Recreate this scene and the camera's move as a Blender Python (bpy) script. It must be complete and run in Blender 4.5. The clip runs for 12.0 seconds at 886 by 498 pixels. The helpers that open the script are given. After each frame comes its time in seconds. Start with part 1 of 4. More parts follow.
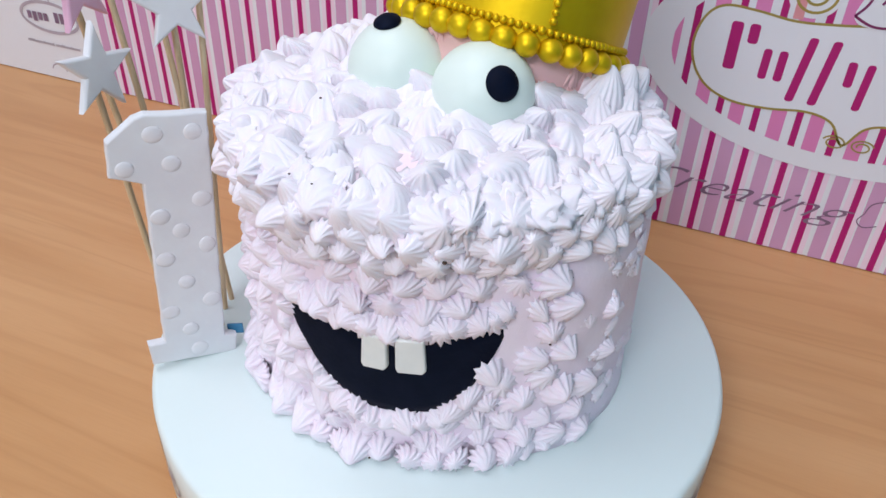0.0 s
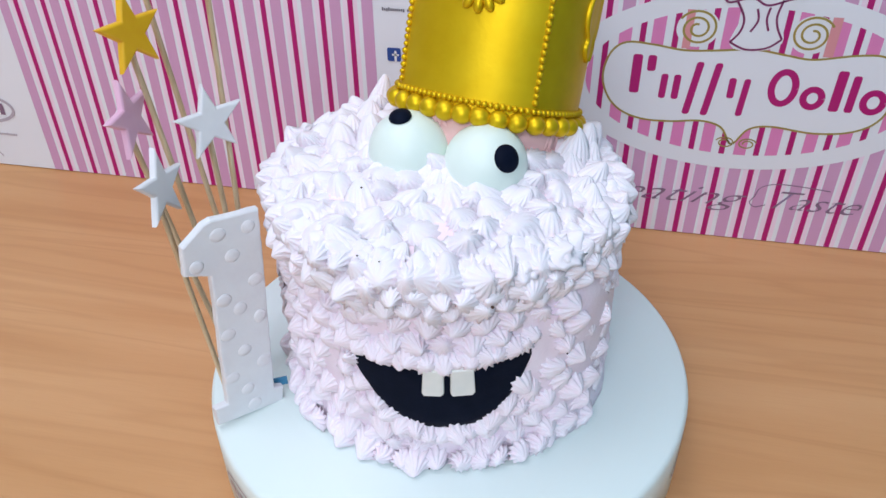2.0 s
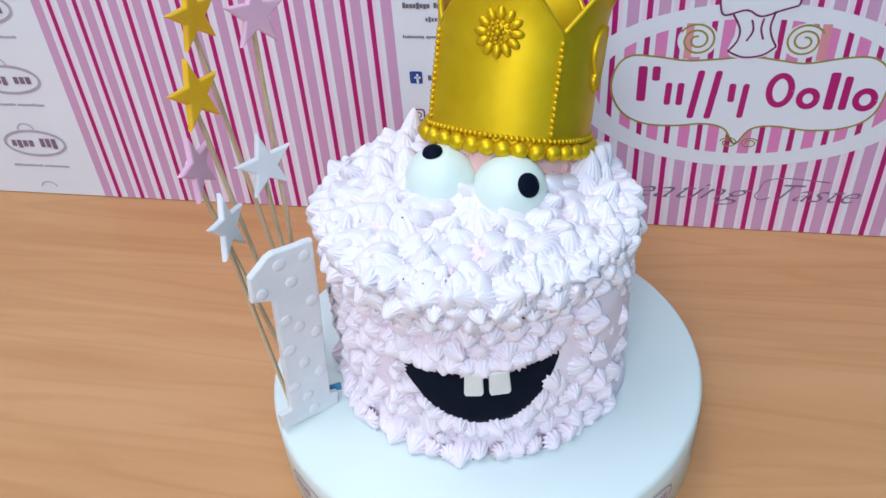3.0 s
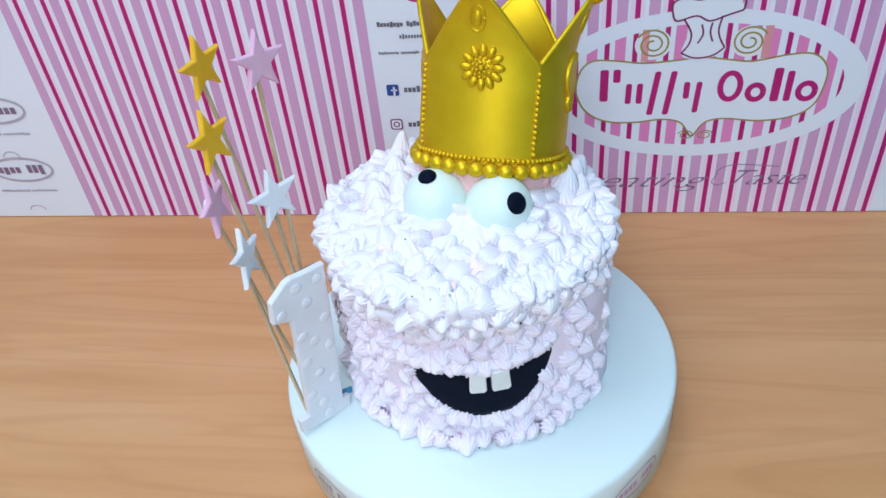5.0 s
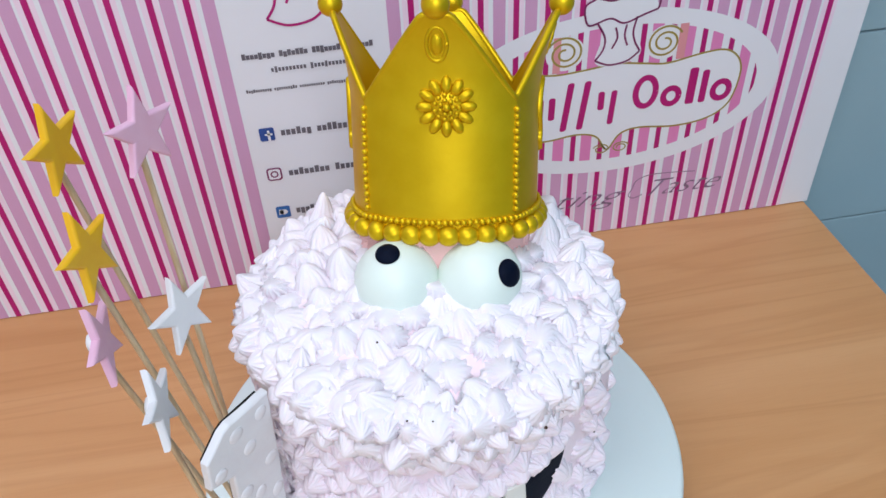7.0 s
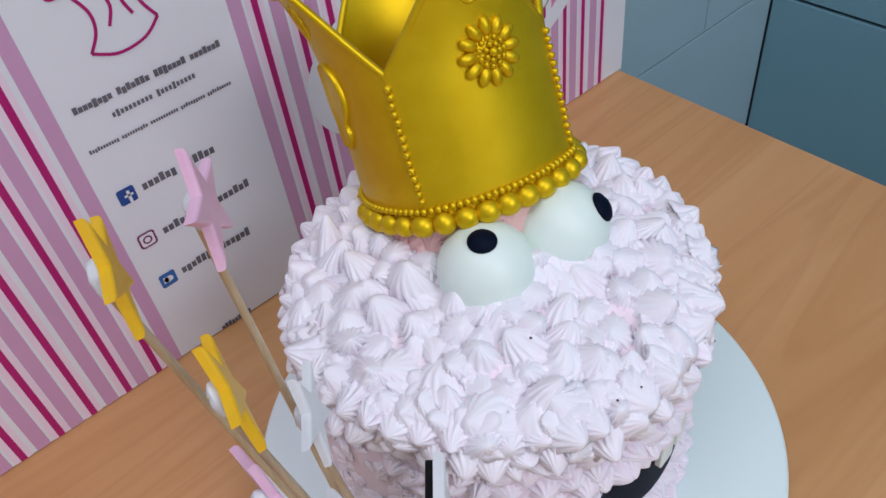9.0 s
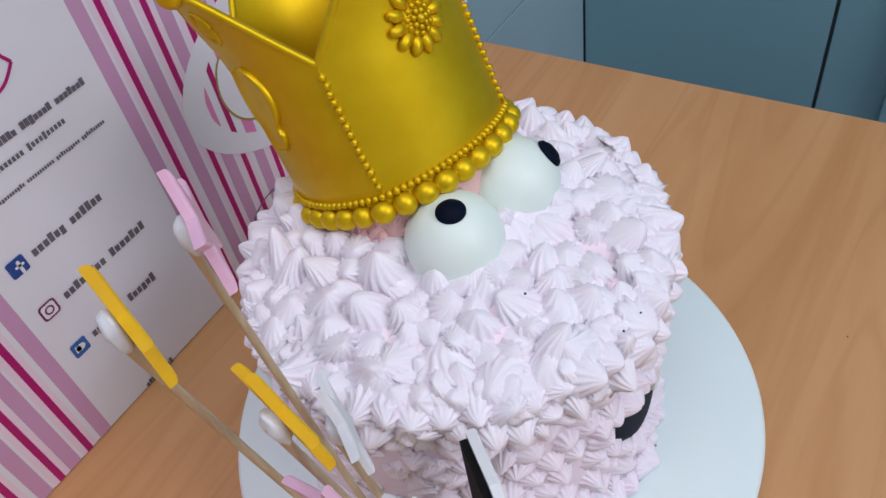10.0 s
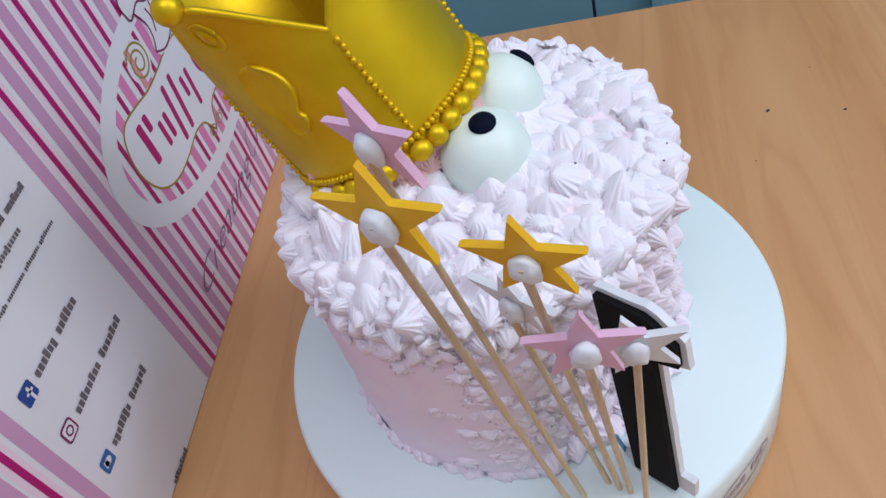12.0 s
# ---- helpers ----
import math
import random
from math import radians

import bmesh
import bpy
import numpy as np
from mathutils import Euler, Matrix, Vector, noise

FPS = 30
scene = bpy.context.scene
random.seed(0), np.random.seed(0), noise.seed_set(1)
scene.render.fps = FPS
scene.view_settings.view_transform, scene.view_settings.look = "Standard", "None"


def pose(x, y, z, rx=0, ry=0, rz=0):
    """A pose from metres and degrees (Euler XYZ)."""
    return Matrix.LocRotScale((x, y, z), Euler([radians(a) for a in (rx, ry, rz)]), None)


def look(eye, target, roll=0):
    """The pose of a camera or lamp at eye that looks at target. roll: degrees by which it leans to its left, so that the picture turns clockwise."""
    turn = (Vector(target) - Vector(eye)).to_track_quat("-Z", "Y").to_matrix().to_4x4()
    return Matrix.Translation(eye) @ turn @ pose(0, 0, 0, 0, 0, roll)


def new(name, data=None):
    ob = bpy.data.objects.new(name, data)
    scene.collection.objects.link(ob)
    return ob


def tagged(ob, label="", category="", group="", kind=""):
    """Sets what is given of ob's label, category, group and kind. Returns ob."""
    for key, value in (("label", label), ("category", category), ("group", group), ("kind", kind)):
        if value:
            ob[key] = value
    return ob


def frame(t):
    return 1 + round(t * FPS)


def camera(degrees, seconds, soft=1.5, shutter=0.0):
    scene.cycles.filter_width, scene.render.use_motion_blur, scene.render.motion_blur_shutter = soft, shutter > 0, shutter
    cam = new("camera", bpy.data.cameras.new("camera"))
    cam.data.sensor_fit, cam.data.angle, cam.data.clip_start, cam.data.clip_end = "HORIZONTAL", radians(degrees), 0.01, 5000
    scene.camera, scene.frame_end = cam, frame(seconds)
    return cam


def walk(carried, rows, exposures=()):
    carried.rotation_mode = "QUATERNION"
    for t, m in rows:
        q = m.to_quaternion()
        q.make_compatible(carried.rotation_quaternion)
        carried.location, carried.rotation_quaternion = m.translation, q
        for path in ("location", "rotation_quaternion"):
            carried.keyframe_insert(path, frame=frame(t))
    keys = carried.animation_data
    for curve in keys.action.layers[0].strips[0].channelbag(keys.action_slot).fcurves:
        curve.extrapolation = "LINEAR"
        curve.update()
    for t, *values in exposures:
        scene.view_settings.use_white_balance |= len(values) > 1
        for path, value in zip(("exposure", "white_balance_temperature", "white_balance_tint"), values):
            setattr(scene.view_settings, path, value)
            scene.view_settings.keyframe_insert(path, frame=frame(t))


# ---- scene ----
cam = camera(58.26, 12.0)
PATH = [
    (0, (0.1179, -0.2855, 0.3393), (-0.0348, 0.089, 0.0452), 1.71),
    (0.5, (0.1083, -0.3, 0.3584), (-0.0142, 0.0828, 0.0609), 0.53),
    (1, (0.0972, -0.3119, 0.3713), (-0.0141, 0.0742, 0.0737), -0.80),
    (1.5, (0.082, -0.3323, 0.3872), (-0.0122, 0.0579, 0.0891), -1.22),
    (2, (0.0674, -0.3513, 0.4055), (-0.0134, 0.0433, 0.1092), -0.67),
    (2.5, (0.0643, -0.3714, 0.4297), (-0.0228, 0.0226, 0.1345), -2.79),
    (3, (0.0666, -0.3841, 0.4523), (-0.0249, 0.003, 0.1494), -4.71),
    (3.2, (0.0684, -0.3882, 0.4646), (-0.0218, -0.0036, 0.1581), -5.91),
    (4.8, (0.0556, -0.4138, 0.5039), (-0.0131, -0.034, 0.186), -6.40),
    (5, (0.0502, -0.4088, 0.5048), (-0.0156, -0.029, 0.1863), -6.32),
    (5.5, (0.0351, -0.3806, 0.4964), (-0.0186, -0.0019, 0.1745), -6.33),
    (6, (0.0096, -0.3463, 0.4864), (-0.0187, 0.038, 0.1677), -5.81),
    (6.5, (-0.0157, -0.3169, 0.4777), (0.0017, 0.0723, 0.1643), -5.12),
    (7, (-0.0396, -0.2939, 0.4692), (0.014, 0.0848, 0.1472), -3.09),
    (7.2, (-0.0497, -0.2828, 0.4655), (0.0109, 0.0905, 0.1386), -3.35),
    (8.8, (-0.1598, -0.1947, 0.4491), (0.0244, 0.1096, 0.0977), -6.55),
    (9, (-0.1751, -0.1792, 0.4467), (0.0367, 0.11, 0.0981), -8.01),
    (9.5, (-0.212, -0.1538, 0.4423), (0.0463, 0.0901, 0.0905), -9.31),
    (10, (-0.207, -0.141, 0.4397), (0.0632, 0.077, 0.08), -11.28),
    (10.5, (-0.2257, -0.1226, 0.4469), (0.0592, 0.0692, 0.0836), -17.00),
    (11, (-0.2551, -0.101, 0.4447), (0.0381, 0.0625, 0.0742), -22.58),
    (11.5, (-0.2779, -0.0876, 0.4459), (0.0351, 0.0524, 0.0819), -23.08),
    (12, (-0.2938, -0.0573, 0.4373), (0.0361, 0.0559, 0.079), -20.30),
]
walk(cam, [(t, look(eye, target, roll)) for t, eye, target, roll in PATH],
     exposures=[(0, 0.02, 6700, 20), (3, 0.09, 6250, 16), (5, 0.14, 5850, 12), (6.0, 0.11, 6300, 16), (7.0, 0.07, 6600, 18), (9.0, -0.28, 6600, 20), (10.5, -0.28, 6750, 23), (12, -0.14, 6400, 20)])

# ---- light ----
world = bpy.data.worlds.new("world")
scene.world = world
world.use_nodes = True
world.node_tree.nodes["Background"].inputs["Color"].default_value = (0.8, 0.9, 1.0, 1)
world.node_tree.nodes["Background"].inputs["Strength"].default_value = 0.44


def area_lamp(name, at, target, size, watts, colour):
    data = bpy.data.lights.new(name, "AREA")
    data.shape, data.size, data.size_y, data.energy, data.color = "RECTANGLE", size[0], size[1], watts, colour
    ob = new(name, data)
    ob.matrix_world = look(at, target)
    return tagged(ob, "unseen white fluorescent panel on the ceiling", "lamp")


# fixtures are unseen; the third is a fill added to brighten the right side
LAMPS = [((-0.50, -0.20), 11.0), ((-0.10, -1.95), 36.0), ((0.28, -0.55), 3.4)]
for (lx, ly), watts in LAMPS:
    area_lamp("ceiling_lamp", (lx, ly, 1.70), (lx, ly, 0), (0.80, 0.80), watts, (0.84, 0.905, 1.0))


# ---- materials ----
def material(name, colour, rough=0.5, metal=0.0, colour2=None, scale=40.0, stretch=(1, 1, 1), bump=0.0, bump_scale=200.0,
             sss=0.0, per_piece=0.0, sharp=(0.35, 0.65), spec=0.5):
    m = bpy.data.materials.new(name)
    m.use_nodes = True
    nt = m.node_tree
    b = nt.nodes["Principled BSDF"]
    b.inputs["Roughness"].default_value = rough
    b.inputs["Metallic"].default_value = metal
    b.inputs["Specular IOR Level"].default_value = spec
    b.inputs["Base Color"].default_value = (*colour, 1)
    co = nt.nodes.new("ShaderNodeTexCoord")
    mp = nt.nodes.new("ShaderNodeMapping")
    mp.inputs["Scale"].default_value = stretch
    nt.links.new(co.outputs["Object"], mp.inputs["Vector"])
    if colour2:
        n = nt.nodes.new("ShaderNodeTexNoise")
        n.inputs["Scale"].default_value, n.inputs["Detail"].default_value = scale, 5
        nt.links.new(mp.outputs["Vector"], n.inputs["Vector"])
        r = nt.nodes.new("ShaderNodeValToRGB")
        r.color_ramp.elements[0].position, r.color_ramp.elements[1].position = sharp
        r.color_ramp.elements[0].color, r.color_ramp.elements[1].color = (*colour, 1), (*colour2, 1)
        nt.links.new(n.outputs["Fac"], r.inputs["Fac"])
        out = r.outputs["Color"]
        if per_piece:
            info = nt.nodes.new("ShaderNodeObjectInfo")
            mix = nt.nodes.new("ShaderNodeMix")
            mix.data_type = "RGBA"
            mul = nt.nodes.new("ShaderNodeMath")
            mul.operation = "MULTIPLY"
            mul.inputs[1].default_value = per_piece
            nt.links.new(info.outputs["Random"], mul.inputs[0])
            nt.links.new(mul.outputs[0], mix.inputs[0])
            nt.links.new(out, mix.inputs[6])
            mix.inputs[7].default_value = (*colour2, 1)
            out = mix.outputs[2]
        nt.links.new(out, b.inputs["Base Color"])
    if bump:
        n2 = nt.nodes.new("ShaderNodeTexNoise")
        n2.inputs["Scale"].default_value, n2.inputs["Detail"].default_value = bump_scale, 4
        nt.links.new(mp.outputs["Vector"], n2.inputs["Vector"])
        bp = nt.nodes.new("ShaderNodeBump")
        bp.inputs["Strength"].default_value, bp.inputs["Distance"].default_value = bump, 0.001
        nt.links.new(n2.outputs["Fac"], bp.inputs["Height"])
        nt.links.new(bp.outputs["Normal"], b.inputs["Normal"])
    if sss:
        b.inputs["Subsurface Weight"].default_value = sss
        b.inputs["Subsurface Radius"].default_value = (1.0, 0.62, 0.66)
        b.inputs["Subsurface Scale"].default_value = 0.0015
    return m


CREAM = material("whipped_cream", (0.872, 0.846, 0.886), 0.6, 0, (0.872, 0.775, 0.845), 1.1, bump=0.12, bump_scale=7, per_piece=0.16, sharp=(0.47, 0.78), sss=0.12, spec=0.3)
SIDE_CREAM = material("pink_whipped_cream", (0.890, 0.838, 0.896), 0.6, 0, (0.89, 0.765, 0.85), 1.3, bump=0.12, bump_scale=7, per_piece=0.30, sharp=(0.48, 0.76), sss=0.12, spec=0.3)
PINK_CREAM = material("smoothed_pink_cream", (0.875, 0.735, 0.85), 0.5, 0, (0.885, 0.80, 0.88), 38, bump=0.5, bump_scale=160)
BLUSH_CREAM = material("blush_pink_cream", (0.90, 0.73, 0.79), 0.5, 0, (0.90, 0.79, 0.84), 60, bump=0.3, bump_scale=160)
PEACH = material("salmon_cream", (0.85, 0.54, 0.50), 0.5, 0, (0.84, 0.50, 0.51), 60, bump=0.1, bump_scale=180)
GOLD = material("gold_lustre_fondant", (0.68, 0.44, 0.004), 0.44, 0.74, (0.73, 0.49, 0.008), 70, bump=0.08, bump_scale=500, spec=0.3)
EYE_WHITE = material("pale_green_white_fondant", (0.77, 0.875, 0.80), 0.42, 0, (0.73, 0.85, 0.77), 30, bump=0.06, bump_scale=300)
BLACK = material("black_fondant", (0.002, 0.005, 0.015), 0.6, 0, (0.004, 0.007, 0.019), 120, bump=0.15, bump_scale=500, spec=0.06)
TOOTH = material("ivory_fondant", (0.80, 0.82, 0.77), 0.45, 0, (0.74, 0.78, 0.74), 90)
WHITE_FONDANT = material("white_fondant", (0.77, 0.79, 0.80), 0.5, 0, (0.73, 0.74, 0.76), 60, bump=0.12, bump_scale=260)
PINK_DOT = material("blush_fondant", (0.775, 0.778, 0.79), 0.5, 0, (0.755, 0.755, 0.772), 80)
FOAM = material("black_foam_board", (0.006, 0.006, 0.007), 0.8, 0, (0.008, 0.008, 0.009), 300, bump=0.2, bump_scale=700, spec=0.15)
STAR_GOLD = material("golden_yellow_fondant", (0.80, 0.425, 0.004), 0.45, 0, (0.83, 0.475, 0.006), 110, bump=0.1)
STAR_PINK = material("pink_fondant", (0.76, 0.43, 0.58), 0.5, 0, (0.79, 0.48, 0.62), 90, bump=0.1)
BAMBOO = material("bamboo_skewer", (0.62, 0.47, 0.27), 0.4, 0, (0.74, 0.61, 0.40), 90, stretch=(6, 6, 0.4), bump=0.2, bump_scale=300)
BOARD_WHITE = material("white_board_paper", (0.75, 0.865, 0.84), 0.42, 0, (0.735, 0.85, 0.825), 8, bump=0.03, bump_scale=60)
PANEL_WHITE = material("white_printed_board", (0.79, 0.805, 0.84), 0.38, 0, (0.765, 0.785, 0.82), 5, bump=0.02, bump_scale=40)
PALE = material("pale_pink_print", (0.86, 0.69, 0.80), 0.38, 0, (0.84, 0.67, 0.78), 8)
MAUVE = material("mauve_print", (0.60, 0.325, 0.51), 0.38, 0, (0.62, 0.345, 0.53), 8)
MAGENTA = material("magenta_print", (0.43, 0.003, 0.145), 0.38, 0, (0.46, 0.005, 0.16), 8)
BRIGHT = material("bright_pink_print", (0.75, 0.235, 0.48), 0.38, 0, (0.72, 0.22, 0.46), 8)
SALMON = material("salmon_print", (0.72, 0.30, 0.32), 0.38, 0, (0.70, 0.28, 0.30), 8)
OLIVE = material("olive_gold_print", (0.36, 0.25, 0.05), 0.4, 0, (0.32, 0.27, 0.06), 30)
PLUM = material("plum_print", (0.17, 0.015, 0.09), 0.4, 0, (0.22, 0.02, 0.11), 30)
GREY_INK = material("grey_ink", (0.12, 0.11, 0.13), 0.45, 0, (0.16, 0.15, 0.17), 60)
SLOGAN_INK = material("grey_mauve_ink", (0.20, 0.12, 0.19), 0.45, 0, (0.25, 0.16, 0.24), 60)
FAINT_INK = material("faint_mauve_ink", (0.42, 0.36, 0.42), 0.45, 0, (0.47, 0.42, 0.47), 60)
BLUE_INK = material("blue_ink", (0.012, 0.06, 0.26), 0.4, 0, (0.015, 0.07, 0.30), 30)
SKY_INK = material("bright_blue_ink", (0.02, 0.12, 0.36), 0.4, 0, (0.025, 0.14, 0.40), 30)
BLUE_TAPE = material("blue_tape", (0.02, 0.17, 0.32), 0.35, 0, (0.03, 0.22, 0.38), 90)
# one tile in two tones: the back wall's stronger light is in its colour
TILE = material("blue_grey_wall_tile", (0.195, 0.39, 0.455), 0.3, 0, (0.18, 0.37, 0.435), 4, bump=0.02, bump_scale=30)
TILE_LIT = material("lit_blue_grey_wall_tile", (0.32, 0.47, 0.52), 0.3, 0, (0.30, 0.445, 0.495), 4, bump=0.02, bump_scale=30)
GROUT = material("dark_grout", (0.035, 0.05, 0.06), 0.8, 0, (0.05, 0.065, 0.075), 40)
PAINT = material("white_wall_paint", (0.75, 0.76, 0.75), 0.7, 0, (0.71, 0.72, 0.71), 3, bump=0.05, bump_scale=150)
FLOOR_MAT = material("grey_floor_tile", (0.30, 0.30, 0.29), 0.4, 0, (0.36, 0.36, 0.35), 6)
METAL = material("grey_metal_leg", (0.35, 0.36, 0.37), 0.35, 0.9, (0.3, 0.31, 0.32), 50)
CRUMB = material("dark_crumb", (0.05, 0.03, 0.02), 0.8, 0, (0.09, 0.05, 0.03), 400)


def wood_material():
    m = bpy.data.materials.new("beech_laminate")
    m.use_nodes = True
    nt = m.node_tree
    b = nt.nodes["Principled BSDF"]
    b.inputs["Roughness"].default_value = 0.36
    co = nt.nodes.new("ShaderNodeTexCoord")

    def layer(stretch, scale, detail, dist):
        mp = nt.nodes.new("ShaderNodeMapping")
        mp.inputs["Scale"].default_value = stretch
        nt.links.new(co.outputs["Object"], mp.inputs["Vector"])
        n = nt.nodes.new("ShaderNodeTexNoise")
        n.inputs["Scale"].default_value, n.inputs["Detail"].default_value, n.inputs["Distortion"].default_value = scale, detail, dist
        nt.links.new(mp.outputs["Vector"], n.inputs["Vector"])
        return n.outputs["Fac"]

    def ramp(fac, stops):
        r = nt.nodes.new("ShaderNodeValToRGB")
        while len(r.color_ramp.elements) < len(stops):
            r.color_ramp.elements.new(0.5)
        for e, (p, c) in zip(r.color_ramp.elements, stops):
            e.position, e.color = p, (*c, 1)
        nt.links.new(fac, r.inputs["Fac"])
        return r.outputs["Color"]

    def mixed(a, c, mode, amount):
        x = nt.nodes.new("ShaderNodeMix")
        x.data_type, x.blend_type = "RGBA", mode
        x.inputs[0].default_value = amount
        nt.links.new(a, x.inputs[6])
        nt.links.new(c, x.inputs[7])
        return x.outputs[2]

    broad = ramp(layer((1.1, 8, 1), 1.6, 3, 1.2), [(0.3, (0.56, 0.272, 0.102)), (0.5, (0.607, 0.308, 0.125)), (0.72, (0.652, 0.349, 0.153))])
    bands = ramp(layer((0.5, 6, 1), 2.2, 2, 3.0), [(0.42, (1, 1, 1)), (0.5, (0.90, 0.86, 0.81)), (0.57, (1, 1, 1))])
    pores = ramp(layer((6, 160, 1), 7, 3, 0), [(0.36, (0.94, 0.91, 0.88)), (0.52, (1, 1, 1))])
    nt.links.new(mixed(mixed(broad, bands, "MULTIPLY", 0.7), pores, "MULTIPLY", 0.35), b.inputs["Base Color"])
    bp = nt.nodes.new("ShaderNodeBump")
    bp.inputs["Strength"].default_value, bp.inputs["Distance"].default_value = 0.06, 0.0005
    nt.links.new(layer((6, 160, 1), 7, 3, 0), bp.inputs["Height"])
    nt.links.new(bp.outputs["Normal"], b.inputs["Normal"])
    return m


WOOD = wood_material()


# ---- building helpers ----
def mesh_of(name, verts, faces, mat, smooth=True):
    me = bpy.data.meshes.new(name)
    me.from_pydata([tuple(v) for v in verts], [], faces)
    me.materials.append(mat)
    if smooth:
        me.polygons.foreach_set("use_smooth", [True] * len(me.polygons))
    me.update()
    return me


def put(name, me, parent=None, m=None, label=""):
    ob = new(name, me)
    ob.parent = parent
    if m is not None:
        ob.matrix_basis = m
    return tagged(ob, label)


def part(name, bm, mat, parent=None, label="", smooth=False):
    me = bpy.data.meshes.new(name)
    bmesh.ops.recalc_face_normals(bm, faces=bm.faces)
    bm.to_mesh(me)
    bm.free()
    me.materials.append(mat)
    if smooth:
        me.polygons.foreach_set("use_smooth", [True] * len(me.polygons))
    return put(name, me, parent, None, label)


def thing(name, label, category, group="", kind="", at=(0, 0, 0)):
    ob = new(name)
    ob.empty_display_size = 0.02
    ob.location = at
    return tagged(ob, label, category, group, kind)


def box(x0, x1, y0, y1, z0, z1, bevel=0.0, seg=2):
    bm = bmesh.new()
    bmesh.ops.create_cube(bm, size=1)
    bmesh.ops.scale(bm, vec=(x1 - x0, y1 - y0, z1 - z0), verts=bm.verts)
    bmesh.ops.translate(bm, vec=((x0 + x1) / 2, (y0 + y1) / 2, (z0 + z1) / 2), verts=bm.verts)
    if bevel:
        bmesh.ops.bevel(bm, geom=list(bm.edges), offset=bevel, segments=seg, affect="EDGES", profile=0.6)
    return bm


def lathe(profile, seg=64, centre=(0, 0)):
    """A solid of revolution from (radius, height) pairs."""
    verts, faces = [], []
    for r, z in profile:
        for k in range(seg):
            a = 2 * math.pi * k / seg
            verts.append((centre[0] + r * math.cos(a), centre[1] + r * math.sin(a), z))
    for i in range(len(profile) - 1):
        for k in range(seg):
            a, b = i * seg + k, i * seg + (k + 1) % seg
            faces.append((a, b, b + seg, a + seg))
    faces.append(tuple(reversed(range(seg))))
    faces.append(tuple(range((len(profile) - 1) * seg, len(profile) * seg)))
    return verts, faces


def ball(r, squash=1.0, rings=10, seg=16):
    prof = [(max(1e-5, r * math.sin(math.pi * i / rings)), -r * squash * math.cos(math.pi * i / rings)) for i in range(rings + 1)]
    return lathe(prof, seg)


def frame_of(origin, normal, up=(0, 0, 1)):
    """A pose whose z axis is normal and whose y axis is nearest to up."""
    z = Vector(normal).normalized()
    x = Vector(up).cross(z)
    x = x.normalized() if x.length > 1e-4 else Vector((1, 0, 0))
    y = z.cross(x)
    return Matrix.Translation(origin) @ Matrix((x, y, z)).transposed().to_4x4()


def prism(outline, depth, bevel=0.0):
    """A plate in the xy plane from an outline, from z = 0 to depth, with rounded front edges."""
    bm = bmesh.new()
    f = bm.faces.new([bm.verts.new((x, y, 0)) for x, y in outline])
    ext = bmesh.ops.extrude_face_region(bm, geom=[f])
    top = [v for v in ext["geom"] if isinstance(v, bmesh.types.BMVert)]
    bmesh.ops.translate(bm, vec=(0, 0, depth), verts=top)
    if bevel:
        edges = [e for e in bm.edges if all(v in top for v in e.verts)]
        bmesh.ops.bevel(bm, geom=edges, offset=bevel, segments=3, affect="EDGES", profile=0.5)
    return bm


def tube(points, radius, seg=8):
    """Vertices and faces of a tube along points; radius may vary."""
    pts = [Vector(p) for p in points]
    rad = radius if isinstance(radius, (list, tuple)) else [radius] * len(pts)
    verts, faces = [], []
    for i, p in enumerate(pts):
        d = (pts[min(i + 1, len(pts) - 1)] - pts[max(i - 1, 0)]).normalized()
        u = d.cross(Vector((0.31, 0.2, 0.93))).normalized()
        w = d.cross(u)
        for k in range(seg):
            a = 2 * math.pi * k / seg
            verts.append(p + rad[i] * (math.cos(a) * u + math.sin(a) * w))
    for i in range(len(pts) - 1):
        for k in range(seg):
            a, b = i * seg + k, i * seg + (k + 1) % seg
            faces.append((a, b, b + seg, a + seg))
    faces.append(tuple(range(seg)))
    faces.append(tuple(reversed(range((len(pts) - 1) * seg, len(pts) * seg))))
    return verts, faces


# ---- room ----
def wall_with_tiles(name, origin, along, inward, length, z0, z1, first, tile_w, tile_h, z_first, rows, columns, stagger, joint, glaze):
    """A wall slab with raised tiles; along and inward are unit vectors, origin the corner of its face."""
    o, a, n = Vector(origin), Vector(along), Vector(inward)
    bm = box(0, length, -0.12, 0, z0, z1)
    m = Matrix((a, n, Vector((0, 0, 1)))).transposed().to_4x4()
    bmesh.ops.transform(bm, matrix=Matrix.Translation(o) @ m, verts=bm.verts)
    wall = part(name, bm, GROUT)
    tagged(wall, "wall of large blue-grey glazed tiles with dark joints", "wall", kind="structure")
    shapes = {}
    for r in range(rows):
        for c in range(-1, columns):
            u0 = first + c * tile_w - (stagger * tile_w if r % 2 else 0)
            u1 = min(length, u0 + tile_w)
            u0 = max(0.0, u0)
            if u1 - u0 < 0.02:
                continue
            w = round(u1 - u0, 4)
            if w not in shapes:
                tb = box(joint, w - joint, 0, 0.006, joint, tile_h - joint, 0.0012, 2)
                bmesh.ops.recalc_face_normals(tb, faces=tb.faces)
                shapes[w] = bpy.data.meshes.new("tile")
                tb.to_mesh(shapes[w])
                tb.free()
                shapes[w].materials.append(glaze)
            put("tile", shapes[w], wall, Matrix.Translation(o + a * u0 + Vector((0, 0, z_first + r * tile_h))) @ m)
    return wall


